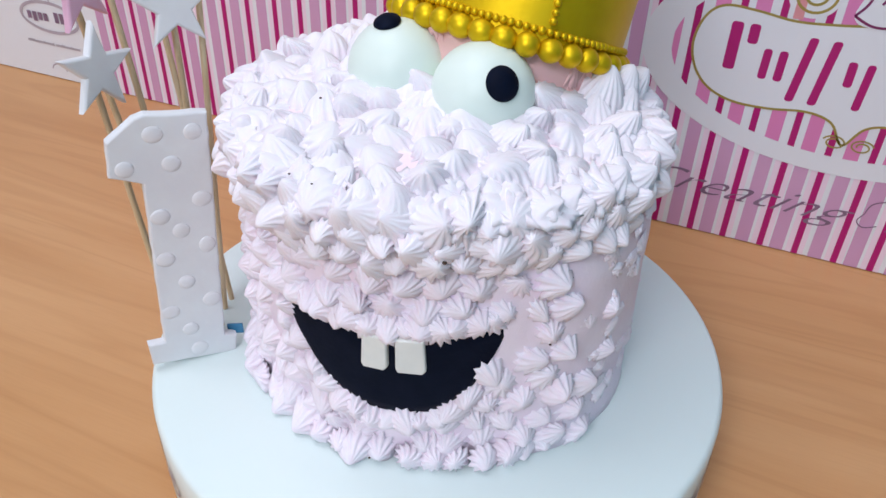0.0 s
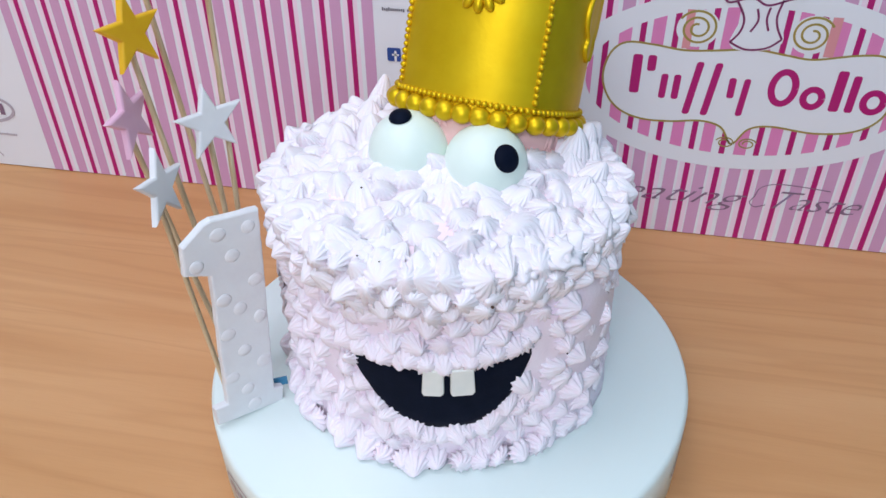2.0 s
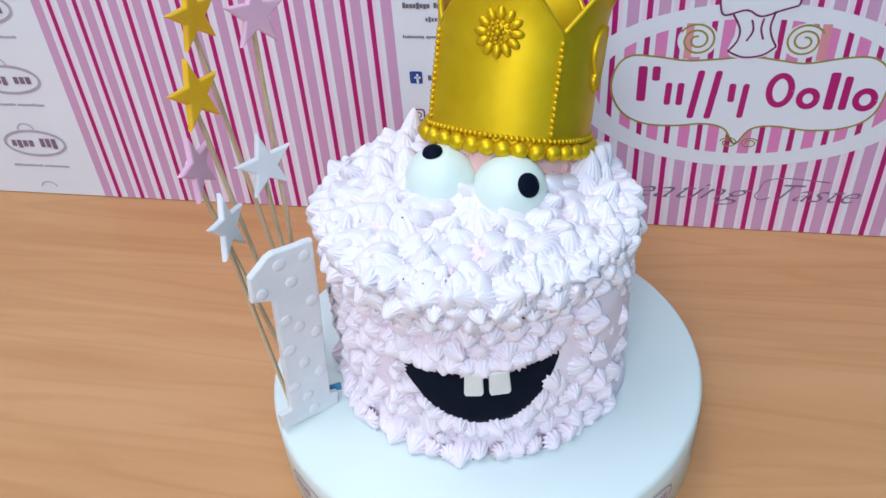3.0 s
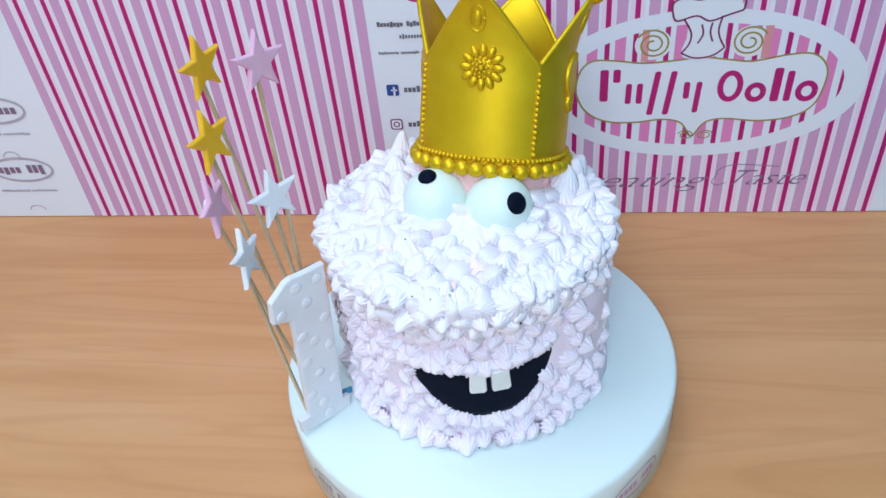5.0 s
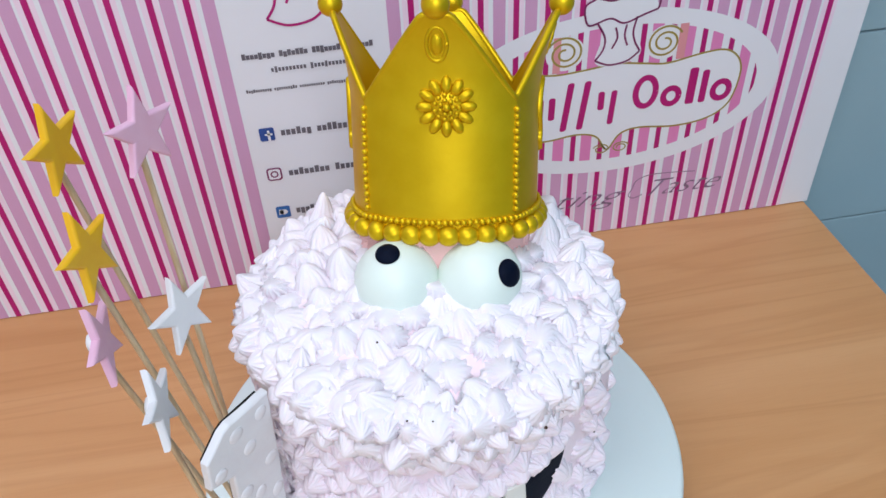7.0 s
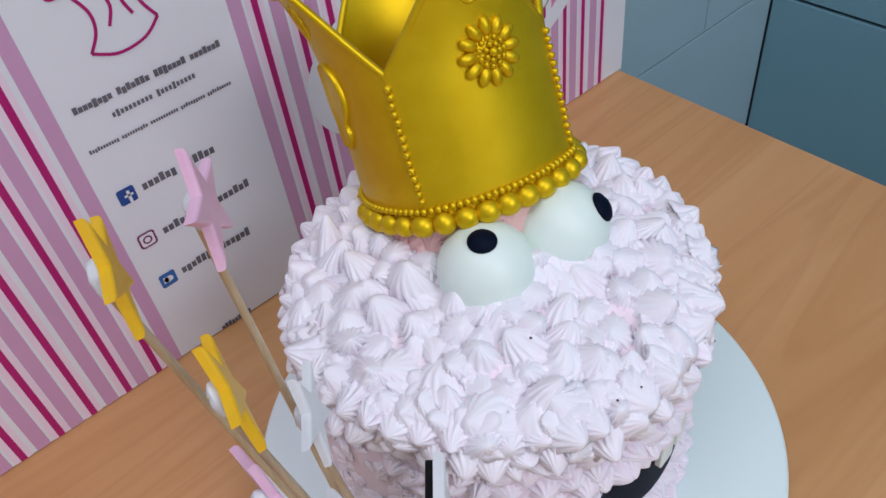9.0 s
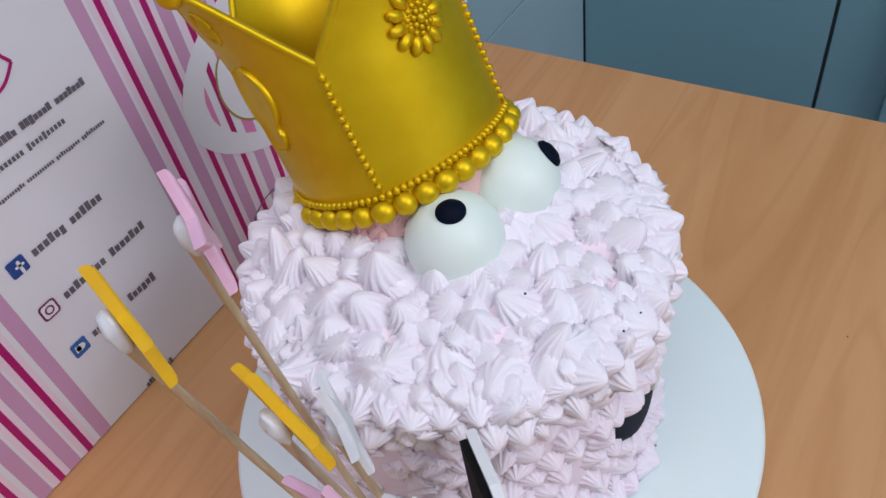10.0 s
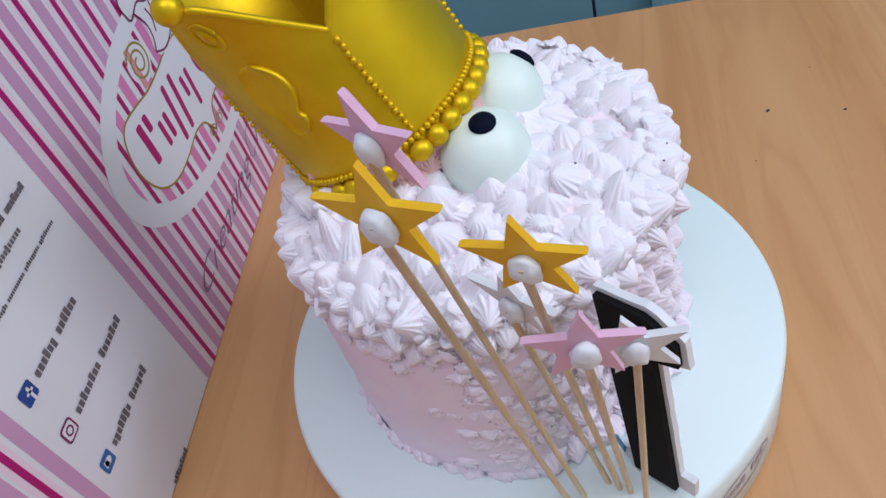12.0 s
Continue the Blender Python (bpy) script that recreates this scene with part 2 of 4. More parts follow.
Z_FLOOR, Z_CEIL = -0.75, 1.75
# the back wall wears the lit tone, the right wall the shaded one
wall_with_tiles("wall_back", (-1.9, 0.276, 0), (1, 0, 0), (0, -1, 0), 2.61, Z_FLOOR, Z_CEIL, 0.0, 0.329, 0.207, -0.046 - 3 * 0.207, 11, 9, 0.5, 0.0010, TILE_LIT)
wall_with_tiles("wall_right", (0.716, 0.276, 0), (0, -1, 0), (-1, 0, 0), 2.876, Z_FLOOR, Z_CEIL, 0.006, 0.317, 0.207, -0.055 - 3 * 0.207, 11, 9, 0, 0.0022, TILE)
tagged(part("wall_left", box(-2.02, -1.9, -2.72, 0.396, Z_FLOOR, Z_CEIL), PAINT), "plain white painted wall", "wall", kind="structure")
tagged(part("wall_front", box(-1.9, 0.716, -2.72, -2.6, Z_FLOOR, Z_CEIL), PAINT), "plain white painted wall", "wall", kind="structure")
tagged(part("floor", box(-2.02, 0.836, -2.72, 0.396, Z_FLOOR - 0.1, Z_FLOOR), FLOOR_MAT), "plain grey floor", "floor", kind="structure")
tagged(part("ceiling", box(-2.02, 0.836, -2.72, 0.396, Z_CEIL, Z_CEIL + 0.1), PAINT), "plain white ceiling", "ceiling", kind="structure")

# a slim vertical strip on the tiled wall beside the table
strip = part("pipe_cover", box(0.694, 0.7095, -0.141, -0.124, Z_FLOOR, 0.10, 0.002), TILE)
tagged(strip, "slim blue-grey vertical pipe cover on the tiled wall", "pipe cover")


# ---- table ----
def build_table():
    t = thing("table", "beech laminate table with a bright wood-grain top", "table", at=(-0.35, -0.25, Z_FLOOR))
    off = Vector((0.35, 0.25, -Z_FLOOR))

    def add(name, bm, mat, smooth=False):
        bmesh.ops.translate(bm, vec=off, verts=bm.verts)
        return part(name, bm, mat, t, smooth=smooth)
    add("tabletop", box(-1.1, 0.389, -0.80, 0.262, -0.028, 0.0, 0.003, 3), WOOD)
    for x in (-1.04, 0.318):
        for y in (-0.74, 0.20):
            add("leg", box(x - 0.025, x + 0.025, y - 0.025, y + 0.025, Z_FLOOR, -0.028, 0.004), METAL)
    add("apron", box(-1.015, 0.293, 0.185, 0.205, -0.10, -0.028), METAL)
    add("apron", box(-1.015, 0.293, -0.745, -0.725, -0.10, -0.028), METAL)
    return t


build_table()

# ---- printed panel behind the cake ----
PANEL_Y = 0.25
panel = thing("backdrop_panel", "white display board with pink stripes, standing upright on the table", "display board",
              at=(-0.25, PANEL_Y, 0))
PANEL_O = Vector((-0.25, PANEL_Y, 0))


def flat(name, polys, mat, layer, label="", thick=0.0):
    """Flat printed shapes, as (x, z) outlines, layer by layer in front of the panel."""
    y = -0.00010 * layer
    verts, faces = [], []
    for poly in polys:
        k = len(verts)
        area = sum(poly[i - 1][0] * poly[i][1] - poly[i][0] * poly[i - 1][1] for i in range(len(poly)))
        pts = poly if area > 0 else list(reversed(poly))
        verts += [(x - PANEL_O.x, y, z) for x, z in pts]
        faces.append(tuple(range(k, k + len(pts))))
    return put(name, mesh_of(name, verts, faces, mat, False), panel, None, label)


def ribbon(points, width):
    """Quads along an open line, tapering to the ends when width is a pair."""
    pts = [Vector((x, z)) for x, z in points]
    n = len(pts)
    left, right = [], []
    for i, p in enumerate(pts):
        d = (pts[min(i + 1, n - 1)] - pts[max(i - 1, 0)]).normalized()
        s = Vector((-d.y, d.x))
        w = width if not isinstance(width, tuple) else width[0] + (width[1] - width[0]) * i / (n - 1)
        left.append(p + s * w / 2)
        right.append(p - s * w / 2)
    return [[tuple(left[i]), tuple(left[i + 1]), tuple(right[i + 1]), tuple(right[i])] for i in range(n - 1)]


def smooth_line(points, steps=8, closed=False):
    """A Catmull-Rom line through points."""
    P, out = [Vector(p) for p in points], []
    n = len(P)
    for i in range(n if closed else n - 1):
        a, b, c, d = (P[(i - 1) % n], P[i], P[(i + 1) % n], P[(i + 2) % n]) if closed else (P[max(i - 1, 0)], P[i], P[i + 1], P[min(i + 2, n - 1)])
        for k in range(steps):
            t = k / steps
            out.append(tuple(0.5 * ((2 * b) + (c - a) * t + (2 * a - 5 * b + 4 * c - d) * t * t + (3 * b - a - 3 * c + d) * t ** 3)))
    if not closed:
        out.append(tuple(P[-1]))
    return out


def rounded(x0, x1, z0, z1, r, lean=0.0):
    out = []
    for cx, cz, a0 in ((x1 - r, z1 - r, 0), (x0 + r, z1 - r, 90), (x0 + r, z0 + r, 180), (x1 - r, z0 + r, 270)):
        for k in range(5):
            a = radians(a0 + 22.5 * k)
            out.append((cx + r * math.cos(a) + lean * (cz + r * math.sin(a) - z0), cz + r * math.sin(a)))
    return out


def ellipse(cx, cz, rx, rz, n=72):
    return [(cx + rx * math.cos(2 * math.pi * k / n), cz + rz * math.sin(2 * math.pi * k / n)) for k in range(n)]


TOP = 0.42
part("board", box(-0.95 - PANEL_O.x, 0.391 - PANEL_O.x, 0, 0.006, 0.0005, TOP, 0.0008, 1), PANEL_WHITE, panel)


def stripe_sets(first, last, phase, pair):
    """Spans of the pale, mauve and magenta stripes between two places; the stripes come in uneven pairs."""
    sets = {"pale": [], "mauve": [], "magenta": []}
    k = math.floor((first - phase) / pair) - 1
    while phase + k * pair < last + pair:
        for c in (phase + k * pair, phase + k * pair + 0.0268):
            for key, a, b in (("magenta", -0.0022, 0.0022), ("pale", -0.0062, 0.0058), ("mauve", -0.0175, -0.0082)):
                x0, x1 = max(first, c + a), min(last, c + b)
                if x1 - x0 > 0.0008:
                    sets[key].append((x0, x1))
        k += 1
    return sets


def upright(spans, z0, z1):
    return [[(a, z0), (b, z0), (b, z1), (a, z1)] for a, b in spans]


STRIPED = [(-0.4515, -0.1104, -0.434, 0.0508), (0.0055, 0.3630, 0.2275, 0.0510)]
for first, last, phase, pair in STRIPED:
    s = stripe_sets(first, last, phase, pair)
    for key, ink, layer in (("pale", PALE, 1), ("mauve", MAUVE, 2), ("magenta", MAGENTA, 3)):
        for quad in upright(s[key], 0.001, TOP):
            flat(key + "_stripe", [quad], ink, layer)

# the emblem: white oval ring, brighter stripes inside, name plate, cupcake and scrolls
OC, OZ = 0.184, 0.1425
RX, RZ, IX, IZ = 0.1420, 0.0735, 0.1225, 0.0605
flat("oval_ring", [ellipse(OC, OZ, RX, RZ)], PANEL_WHITE, 5)
inner = stripe_sets(OC - IX + 0.0005, OC + IX - 0.0005, 0.2275, 0.0510)


def clipped(spans):
    out = []
    for a, b in spans:
        xs = [a + (b - a) * k / 4 for k in range(5)]
        h = [IZ * math.sqrt(max(0.0, 1 - ((x - OC) / IX) ** 2)) for x in xs]
        out.append([(x, OZ - hh) for x, hh in zip(xs, h)] + [(x, OZ + hh) for x, hh in zip(reversed(xs), reversed(h))])
    return out


for quad in clipped(inner["mauve"]):
    flat("emblem_pink_stripe", [quad], BRIGHT, 6)
for quad in clipped(inner["magenta"]):
    flat("emblem_magenta_stripe", [quad], MAGENTA, 7)
PLATE = [(0.075, 0.144), (0.0792, 0.162), (0.0901, 0.171), (0.1098, 0.1705), (0.1336, 0.1675), (0.1586, 0.169), (0.1835, 0.1715), (0.2073, 0.1685), (0.2271, 0.1665), (0.2551, 0.1715), (0.2748, 0.172), (0.2873, 0.163), (0.2914, 0.148), (0.2862, 0.123), (0.2696, 0.1105), (0.2416, 0.1065), (0.2094, 0.1095), (0.1928, 0.1055), (0.1824, 0.0915), (0.1721, 0.1055), (0.1554, 0.11), (0.1316, 0.1075), (0.1087, 0.108), (0.0911, 0.1145), (0.0797, 0.127)]
plate_line = smooth_line(PLATE, 6, True)
flat("name_plate", [plate_line], PANEL_WHITE, 8)
flat("plate_outline", ribbon(plate_line + plate_line[:1], 0.0016), OLIVE, 9)
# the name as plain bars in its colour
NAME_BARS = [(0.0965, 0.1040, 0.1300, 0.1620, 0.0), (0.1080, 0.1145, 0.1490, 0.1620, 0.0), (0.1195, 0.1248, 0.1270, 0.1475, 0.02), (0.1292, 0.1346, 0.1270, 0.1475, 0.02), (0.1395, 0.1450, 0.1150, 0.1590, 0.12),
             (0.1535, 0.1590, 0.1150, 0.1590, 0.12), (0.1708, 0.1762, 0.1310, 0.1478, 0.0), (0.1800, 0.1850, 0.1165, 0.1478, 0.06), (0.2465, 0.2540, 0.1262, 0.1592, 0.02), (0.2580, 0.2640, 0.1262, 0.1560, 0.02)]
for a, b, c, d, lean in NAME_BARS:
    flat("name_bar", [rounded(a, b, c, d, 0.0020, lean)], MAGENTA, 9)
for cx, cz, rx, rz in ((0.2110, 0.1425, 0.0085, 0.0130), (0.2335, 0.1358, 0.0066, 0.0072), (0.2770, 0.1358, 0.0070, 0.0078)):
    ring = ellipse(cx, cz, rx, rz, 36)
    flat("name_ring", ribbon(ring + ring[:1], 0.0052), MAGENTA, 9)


def spiral(cx, cz, rx, rz, turn, start):
    return [(cx + turn * rx * (1 - 0.78 * k / 60) * math.cos(start + 4.4 * math.pi * k / 60), cz + rz * (1 - 0.78 * k / 60) * math.sin(start + 4.4 * math.pi * k / 60)) for k in range(61)]


for cx, turn in ((0.1405, -1), (0.2215, 1)):
    flat("scroll_ground", [ellipse(cx, 0.1850, 0.0155, 0.0145, 36)], PANEL_WHITE, 8)
    flat("scroll", ribbon(spiral(cx, 0.1850, 0.0150, 0.0140, turn, 0.5), 0.0017), OLIVE, 10)
flat("salmon_band", upright([(0.1310, 0.1370), (0.2325, 0.2395)], 0.1690, 0.1990), SALMON, 9)


def cupcake(cx, cz, s, ink, layer, ground=True):
    """Line drawing of a cupcake; s is half its width."""
    q = lambda pts: [(cx + s * x, cz + s * z) for x, z in pts]
    if ground:
        flat("cupcake_ground", [q(smooth_line([(-0.62, -1.1), (-0.45, -0.2), (-1.0, 0.25), (-0.75, 0.75), (-0.4, 1.1), (0, 1.7), (0.4, 1.1), (0.75, 0.75), (1.0, 0.25), (0.5, -0.2), (0.65, -1.0), (0, -1.25)], 5, True))],
             PANEL_WHITE, layer - 1)
    lines = [[(-0.62, -1.05), (-0.42, -0.75), (-0.40, -0.4), (-0.62, 0.0)], [(0.62, -0.9), (0.45, -0.6), (0.38, -0.3), (0.45, 0.1)],
             [(-0.62, -1.05), (-0.2, -1.22), (0.3, -1.15), (0.62, -0.9)], [(-1.0, 0.3), (-0.85, -0.02), (-0.3, 0.12), (0.1, -0.05), (0.6, 0.12), (1.0, 0.25)],
             [(-1.0, 0.3), (-0.98, 0.55), (-0.7, 0.72), (-0.72, 1.0), (-0.45, 1.15), (-0.3, 1.5), (0.1, 1.72)], [(1.0, 0.25), (1.02, 0.55), (0.72, 0.75), (0.75, 1.0), (0.45, 1.2), (0.1, 1.72)],
             [(-0.7, 0.72), (-0.2, 0.6), (0.3, 0.85)], [(-0.12, -0.15), (-0.05, -0.45), (-0.18, -0.75)], [(0.18, -0.1), (0.15, -0.4), (0.25, -0.7)]]
    for ln in lines:
        flat("cupcake_line", ribbon(q(smooth_line(ln, 6)), s * 0.055), ink, layer)


cupcake(0.183, 0.2065, 0.0290, PLUM, 11)
cupcake(-0.0570, 0.2745, 0.0340, MAGENTA, 6, False)
for side in (-1, 1):
    flat("small_scroll", ribbon([(0.186 + side * (0.0085 + 0.0075 * (1 - 0.6 * k / 24) * math.cos(0.3 + 3 * math.pi * k / 24)), 0.0925 + 0.0050 * (1 - 0.6 * k / 24) * math.sin(0.3 + 3 * math.pi * k / 24)) for k in range(25)], 0.0011), OLIVE, 9)


def slogan(text, x, z, size, width, ink, layer):
    cu = bpy.data.curves.new("slogan", "FONT")
    cu.body, cu.size, cu.shear, cu.resolution_u, cu.offset = text, size, 0.6, 3, -0.0003
    tmp = bpy.data.objects.new("slogan", cu)
    scene.collection.objects.link(tmp)
    bpy.context.view_layer.update()
    me = bpy.data.meshes.new_from_object(tmp.evaluated_get(bpy.context.evaluated_depsgraph_get()))
    xs = [v.co.x for v in me.vertices]
    k = width / (max(xs) - min(xs))
    me.transform(Matrix.Translation((x - PANEL_O.x, -0.00010 * layer, z)) @ Matrix.Rotation(radians(90), 4, "X") @ Matrix.Diagonal((k, 1, 1, 1)))
    me.materials.clear()
    me.materials.append(ink)
    bpy.data.objects.remove(tmp)
    put("slogan", me, panel, None, "slanting script slogan in thin grey-mauve letters")


slogan("Creating", 0.050, 0.0330, 0.0255, 0.147, SLOGAN_INK, 6)
slogan("Taste", 0.2175, 0.0345, 0.0255, 0.0690, SLOGAN_INK, 6)
for swash in ([(0.211, 0.0450), (0.214, 0.0535), (0.226, 0.0580), (0.246, 0.0575), (0.268, 0.0555)], [(0.211, 0.0450), (0.208, 0.0385), (0.213, 0.0345), (0.221, 0.0375)]):
    flat("slogan_swash", ribbon(smooth_line(swash, 8), 0.0008), SLOGAN_INK, 7)


def word_bars(x0, x1, z, h, seed, words, tall=0.35, gap=0.28):
    """Small upright bars in place of letters, from x0 to x1."""
    rnd = random.Random(seed)
    n = max(3, round((x1 - x0) / (h * 0.86)))
    step = (x1 - x0) / n
    spaces = {round(n * (k + 1) / words) for k in range(words - 1)}
    out = []
    for i in range(n):
        if i in spaces:
            continue
        up = h * (1.35 if rnd.random() < tall else 1.0)
        low = h * (0.25 if rnd.random() < 0.12 else 0)
        out.append([(x0 + i * step, z - low), (x0 + (i + 1 - gap) * step, z - low), (x0 + (i + 1 - gap) * step, z + up), (x0 + i * step, z + up)])
    return out


# the white column of contact lines, as bars, with three plain square marks
flat("contact_bars", word_bars(-0.101, -0.006, 0.2105, 0.0034, 1, 4, 0.35, 0.12), GREY_INK, 6)
flat("contact_bars", word_bars(-0.082, -0.027, 0.1990, 0.0030, 2, 2, 0.3, 0.3), GREY_INK, 6)
flat("contact_bars", word_bars(-0.103, -0.007, 0.1840, 0.0020, 3, 5, 0.25, 0.25), GREY_INK, 6)
for x1, z, seed in ((-0.032, 0.1450, 5), (-0.0175, 0.1075, 6), (-0.029, 0.0700, 7)):
    flat("account_bars", word_bars(-0.0840, x1, z, 0.0047, seed, 2, 0.3, 0.22), GREY_INK, 6)
flat("footer_bars", word_bars(-0.0755, -0.050, 0.0012, 0.0034, 9, 1, 0.3, 0.15), GREY_INK, 6)
for z, ink in ((0.1475, BLUE_INK), (0.0725, SKY_INK)):
    flat("square_mark", [rounded(-0.1005, -0.0890, z - 0.0058, z + 0.0058, 0.0016)], ink, 6)
flat("mark_bar", [rounded(-0.0945, -0.0925, 0.1417, 0.1510, 0.0009), rounded(-0.0965, -0.0905, 0.1465, 0.1482, 0.0007)], PANEL_WHITE, 7)
flat("mark_blob", [ellipse(-0.0945, 0.0725, 0.0034, 0.0026, 20), [(-0.0985, 0.0700), (-0.0945, 0.0705), (-0.0945, 0.0740), (-0.0980, 0.0755)]], PANEL_WHITE, 7)
flat("square_mark", [rounded(-0.1015, -0.0895, 0.1045, 0.1165, 0.0026)], PLUM, 6)
flat("square_mark_ground", [rounded(-0.1002, -0.0908, 0.1058, 0.1152, 0.0018)], PANEL_WHITE, 7)
flat("ring_mark", ribbon([(-0.0955 + 0.0026 * math.cos(k * math.pi / 12), 0.1105 + 0.0026 * math.sin(k * math.pi / 12)) for k in range(25)], 0.0012), PLUM, 8)


def small_emblem(cx, cz, seed):
    flat("small_oval", ribbon(ellipse(cx, cz, 0.0350, 0.0145, 40) + ellipse(cx, cz, 0.0350, 0.0145, 40)[:1], 0.0030), FAINT_INK, 6)
    flat("small_name_bars", word_bars(cx - 0.027, cx + 0.027, cz - 0.004, 0.0075, seed, 2, 0.3, 0.25), SLOGAN_INK, 7)
    flat("small_slogan_bars", word_bars(cx - 0.036, cx + 0.030, cz - 0.0285, 0.0022, seed + 1, 2, 0.25, 0.3), FAINT_INK, 6)
    flat("small_cupcake", ribbon([(cx - 0.004 + 0.009 * math.cos(k * math.pi / 10), cz + 0.016 + 0.007 * math.sin(k * math.pi / 10)) for k in range(11)], 0.0012), FAINT_INK, 6)


for i, cz in enumerate((-0.008, 0.064, 0.136, 0.208, 0.280)):
    if cz > 0.03:
        small_emblem(-0.511, cz, 20 + 3 * i)
        small_emblem(-0.621, cz - 0.036 if cz > 0.08 else cz + 0.252, 60 + 3 * i)
flat("small_cupcake", ribbon([(-0.515 + 0.009 * math.cos(k * math.pi / 10), 0.0105 + 0.006 * math.sin(k * math.pi / 10)) for k in range(11)], 0.0012), FAINT_INK, 6)

# ---- cake drum ----
DRUM, DRUM_R, DRUM_Z = (-0.0034, 0.0102), 0.1471, 0.0525
drum = thing("cake_drum", "thick round white cake drum standing on the table", "cake board", at=(*DRUM, 0))
put("drum", mesh_of("drum", *lathe([(DRUM_R - 0.003, 0.0005), (DRUM_R + 0.001, 0.002), (DRUM_R + 0.001, DRUM_Z - 0.004), (DRUM_R, DRUM_Z - 0.0015), (DRUM_R - 0.002, DRUM_Z), (DRUM_R * 0.6, DRUM_Z), (0.002, DRUM_Z)], 128), BOARD_WHITE), drum)


def on_drum(poly, a0, r):
    return [((r) * math.cos(a0 + x / r), (r) * math.sin(a0 + x / r), z) for x, z in poly]


def drum_print(name, polys, a0, mat, r):
    verts, faces = [], []
    for poly in polys:
        k = len(verts)
        verts += on_drum(poly, a0, r)
        faces.append(tuple(range(k, k + len(poly))))
    put(name, mesh_of(name, verts, faces, mat, False), drum)


for k in range(12):
    a0 = radians(-100 + 30 * k)
    drum_print("drum_emblem", ribbon(ellipse(0, 0.027, 0.024, 0.010, 28) + ellipse(0, 0.027, 0.024, 0.010, 28)[:1], 0.0016), a0, FAINT_INK, DRUM_R + 0.0014)
    drum_print("drum_bars", word_bars(-0.019, 0.019, 0.024, 0.0055, 90 + k, 2, 0.3, 0.25), a0, FAINT_INK if k % 2 else MAUVE, DRUM_R + 0.0015)

# ---- the cake ----
CX, CY, BODY_R, CAKE_TOP = -0.0064, 0.0129, 0.0895, 0.182
CAKE_O = Vector((CX, CY, DRUM_Z))
cake = thing("monster_cake", "round cake in pale pink piped cream with a grinning face", "cake", at=CAKE_O)
rng = random.Random(7)


def lumpy(x, y, z, amount, scale):
    return amount * noise.noise(Vector((x, y, z)) * scale)


def top_height(x, y):
    """Height of the cake's domed top under the cream, from the drum."""
    r = math.hypot(x, y) / BODY_R
    return (CAKE_TOP - DRUM_Z) + 0.0028 + 0.013 * (1 - r * r)


BARE_R = 0.0988


def step(x, lo, hi):
    t = min(1.0, max(0.0, (x - lo) / (hi - lo)))
    return t * t * (3 - 2 * t)


def body_r(a):
    """Radius of the side: a thicker smooth coat where no stars are piped on it."""
    deg = (math.degrees(a) + 90) % 360 - 90
    return BODY_R + (BARE_R - BODY_R) * step(deg, -58, -28) * (1 - step(deg, 184, 206))


def cake_body():
    seg, verts, faces = 144, [], []
    rows = [(BODY_R + 0.001, 0.0003), (BODY_R + 0.001, 0.006), (BODY_R + 0.0005, 0.014)] + [(BODY_R, 0.014 + 0.0065 * k) for k in range(1, 15)]
    rows += [(BODY_R + 0.0028, 0.1195), (BODY_R + 0.0008, 0.1265), (BODY_R - 0.0045, 0.1313), (BODY_R - 0.012, 0.1337)]
    rows += [(BODY_R * f, None) for f in (0.74, 0.6, 0.46, 0.32, 0.18, 0.06)]
    for r, z in rows:
        for k in range(seg):
            a = 2 * math.pi * k / seg
            swell = (body_r(a) - BODY_R) * (0.35 * step(r, 0.070, BODY_R) if z is None else 1 - 0.65 * step(z, 0.098, 0.116))
            x, y = (r + swell) * math.cos(a), (r + swell) * math.sin(a)
            zz = top_height(x, y) if z is None else z
            d = lumpy(x, y, zz, 0.0016, 38) + lumpy(x, y, zz, 0.0007, 130)
            verts.append((x + d * math.cos(a), y + d * math.sin(a), max(0.0002, zz + (d if z is None else 0))))
    for i in range(len(rows) - 1):
        for k in range(seg):
            a, b = i * seg + k, i * seg + (k + 1) % seg
            faces.append((a, b, b + seg, a + seg))
    faces.append(tuple(range((len(rows) - 1) * seg, len(rows) * seg)))
    faces.append(tuple(reversed(range(seg))))
    me = mesh_of("cake_body", verts, faces, PINK_CREAM)
    me.materials.append(BLUSH_CREAM)
    for p in me.polygons:
        p.material_index = 1 if p.center.z > 0.1235 else 0
    put("cake_body", me, cake, None, "smoothed pink cream coat, bare at the back")


cake_body()


def side_pose(angle, z, out=0.0):
    """A pose on the cake's side: z axis outward, y axis up."""
    d = Vector((math.cos(angle), math.sin(angle), 0))
    return frame_of(d * (BODY_R + out) + Vector((0, 0, z)), d)


def side_angle(x_world):
    """The angle on the front of the side at which x is met."""
    return -math.acos(max(-1, min(1, (x_world - CX) / BODY_R)))


# mouth: a black crescent laid round the side
MOUTH_L, MOUTH_R = side_angle(-0.0385), side_angle(0.0515)


def mouth_edges(u):
    """Lower and upper height above the drum at u from 0 to 1 along the mouth."""
    corner = 0.0760 - 0.0020 * u
    low = corner - 0.0440 * (1 - abs(2 * u ** 1.05 - 1) ** 2.9)
    return low, 0.0752 + (0.0038 if u < 0.5 else 0.0052) * abs(2 * u - 1) ** 1.8 + 0.0006 * math.sin(9 * u)


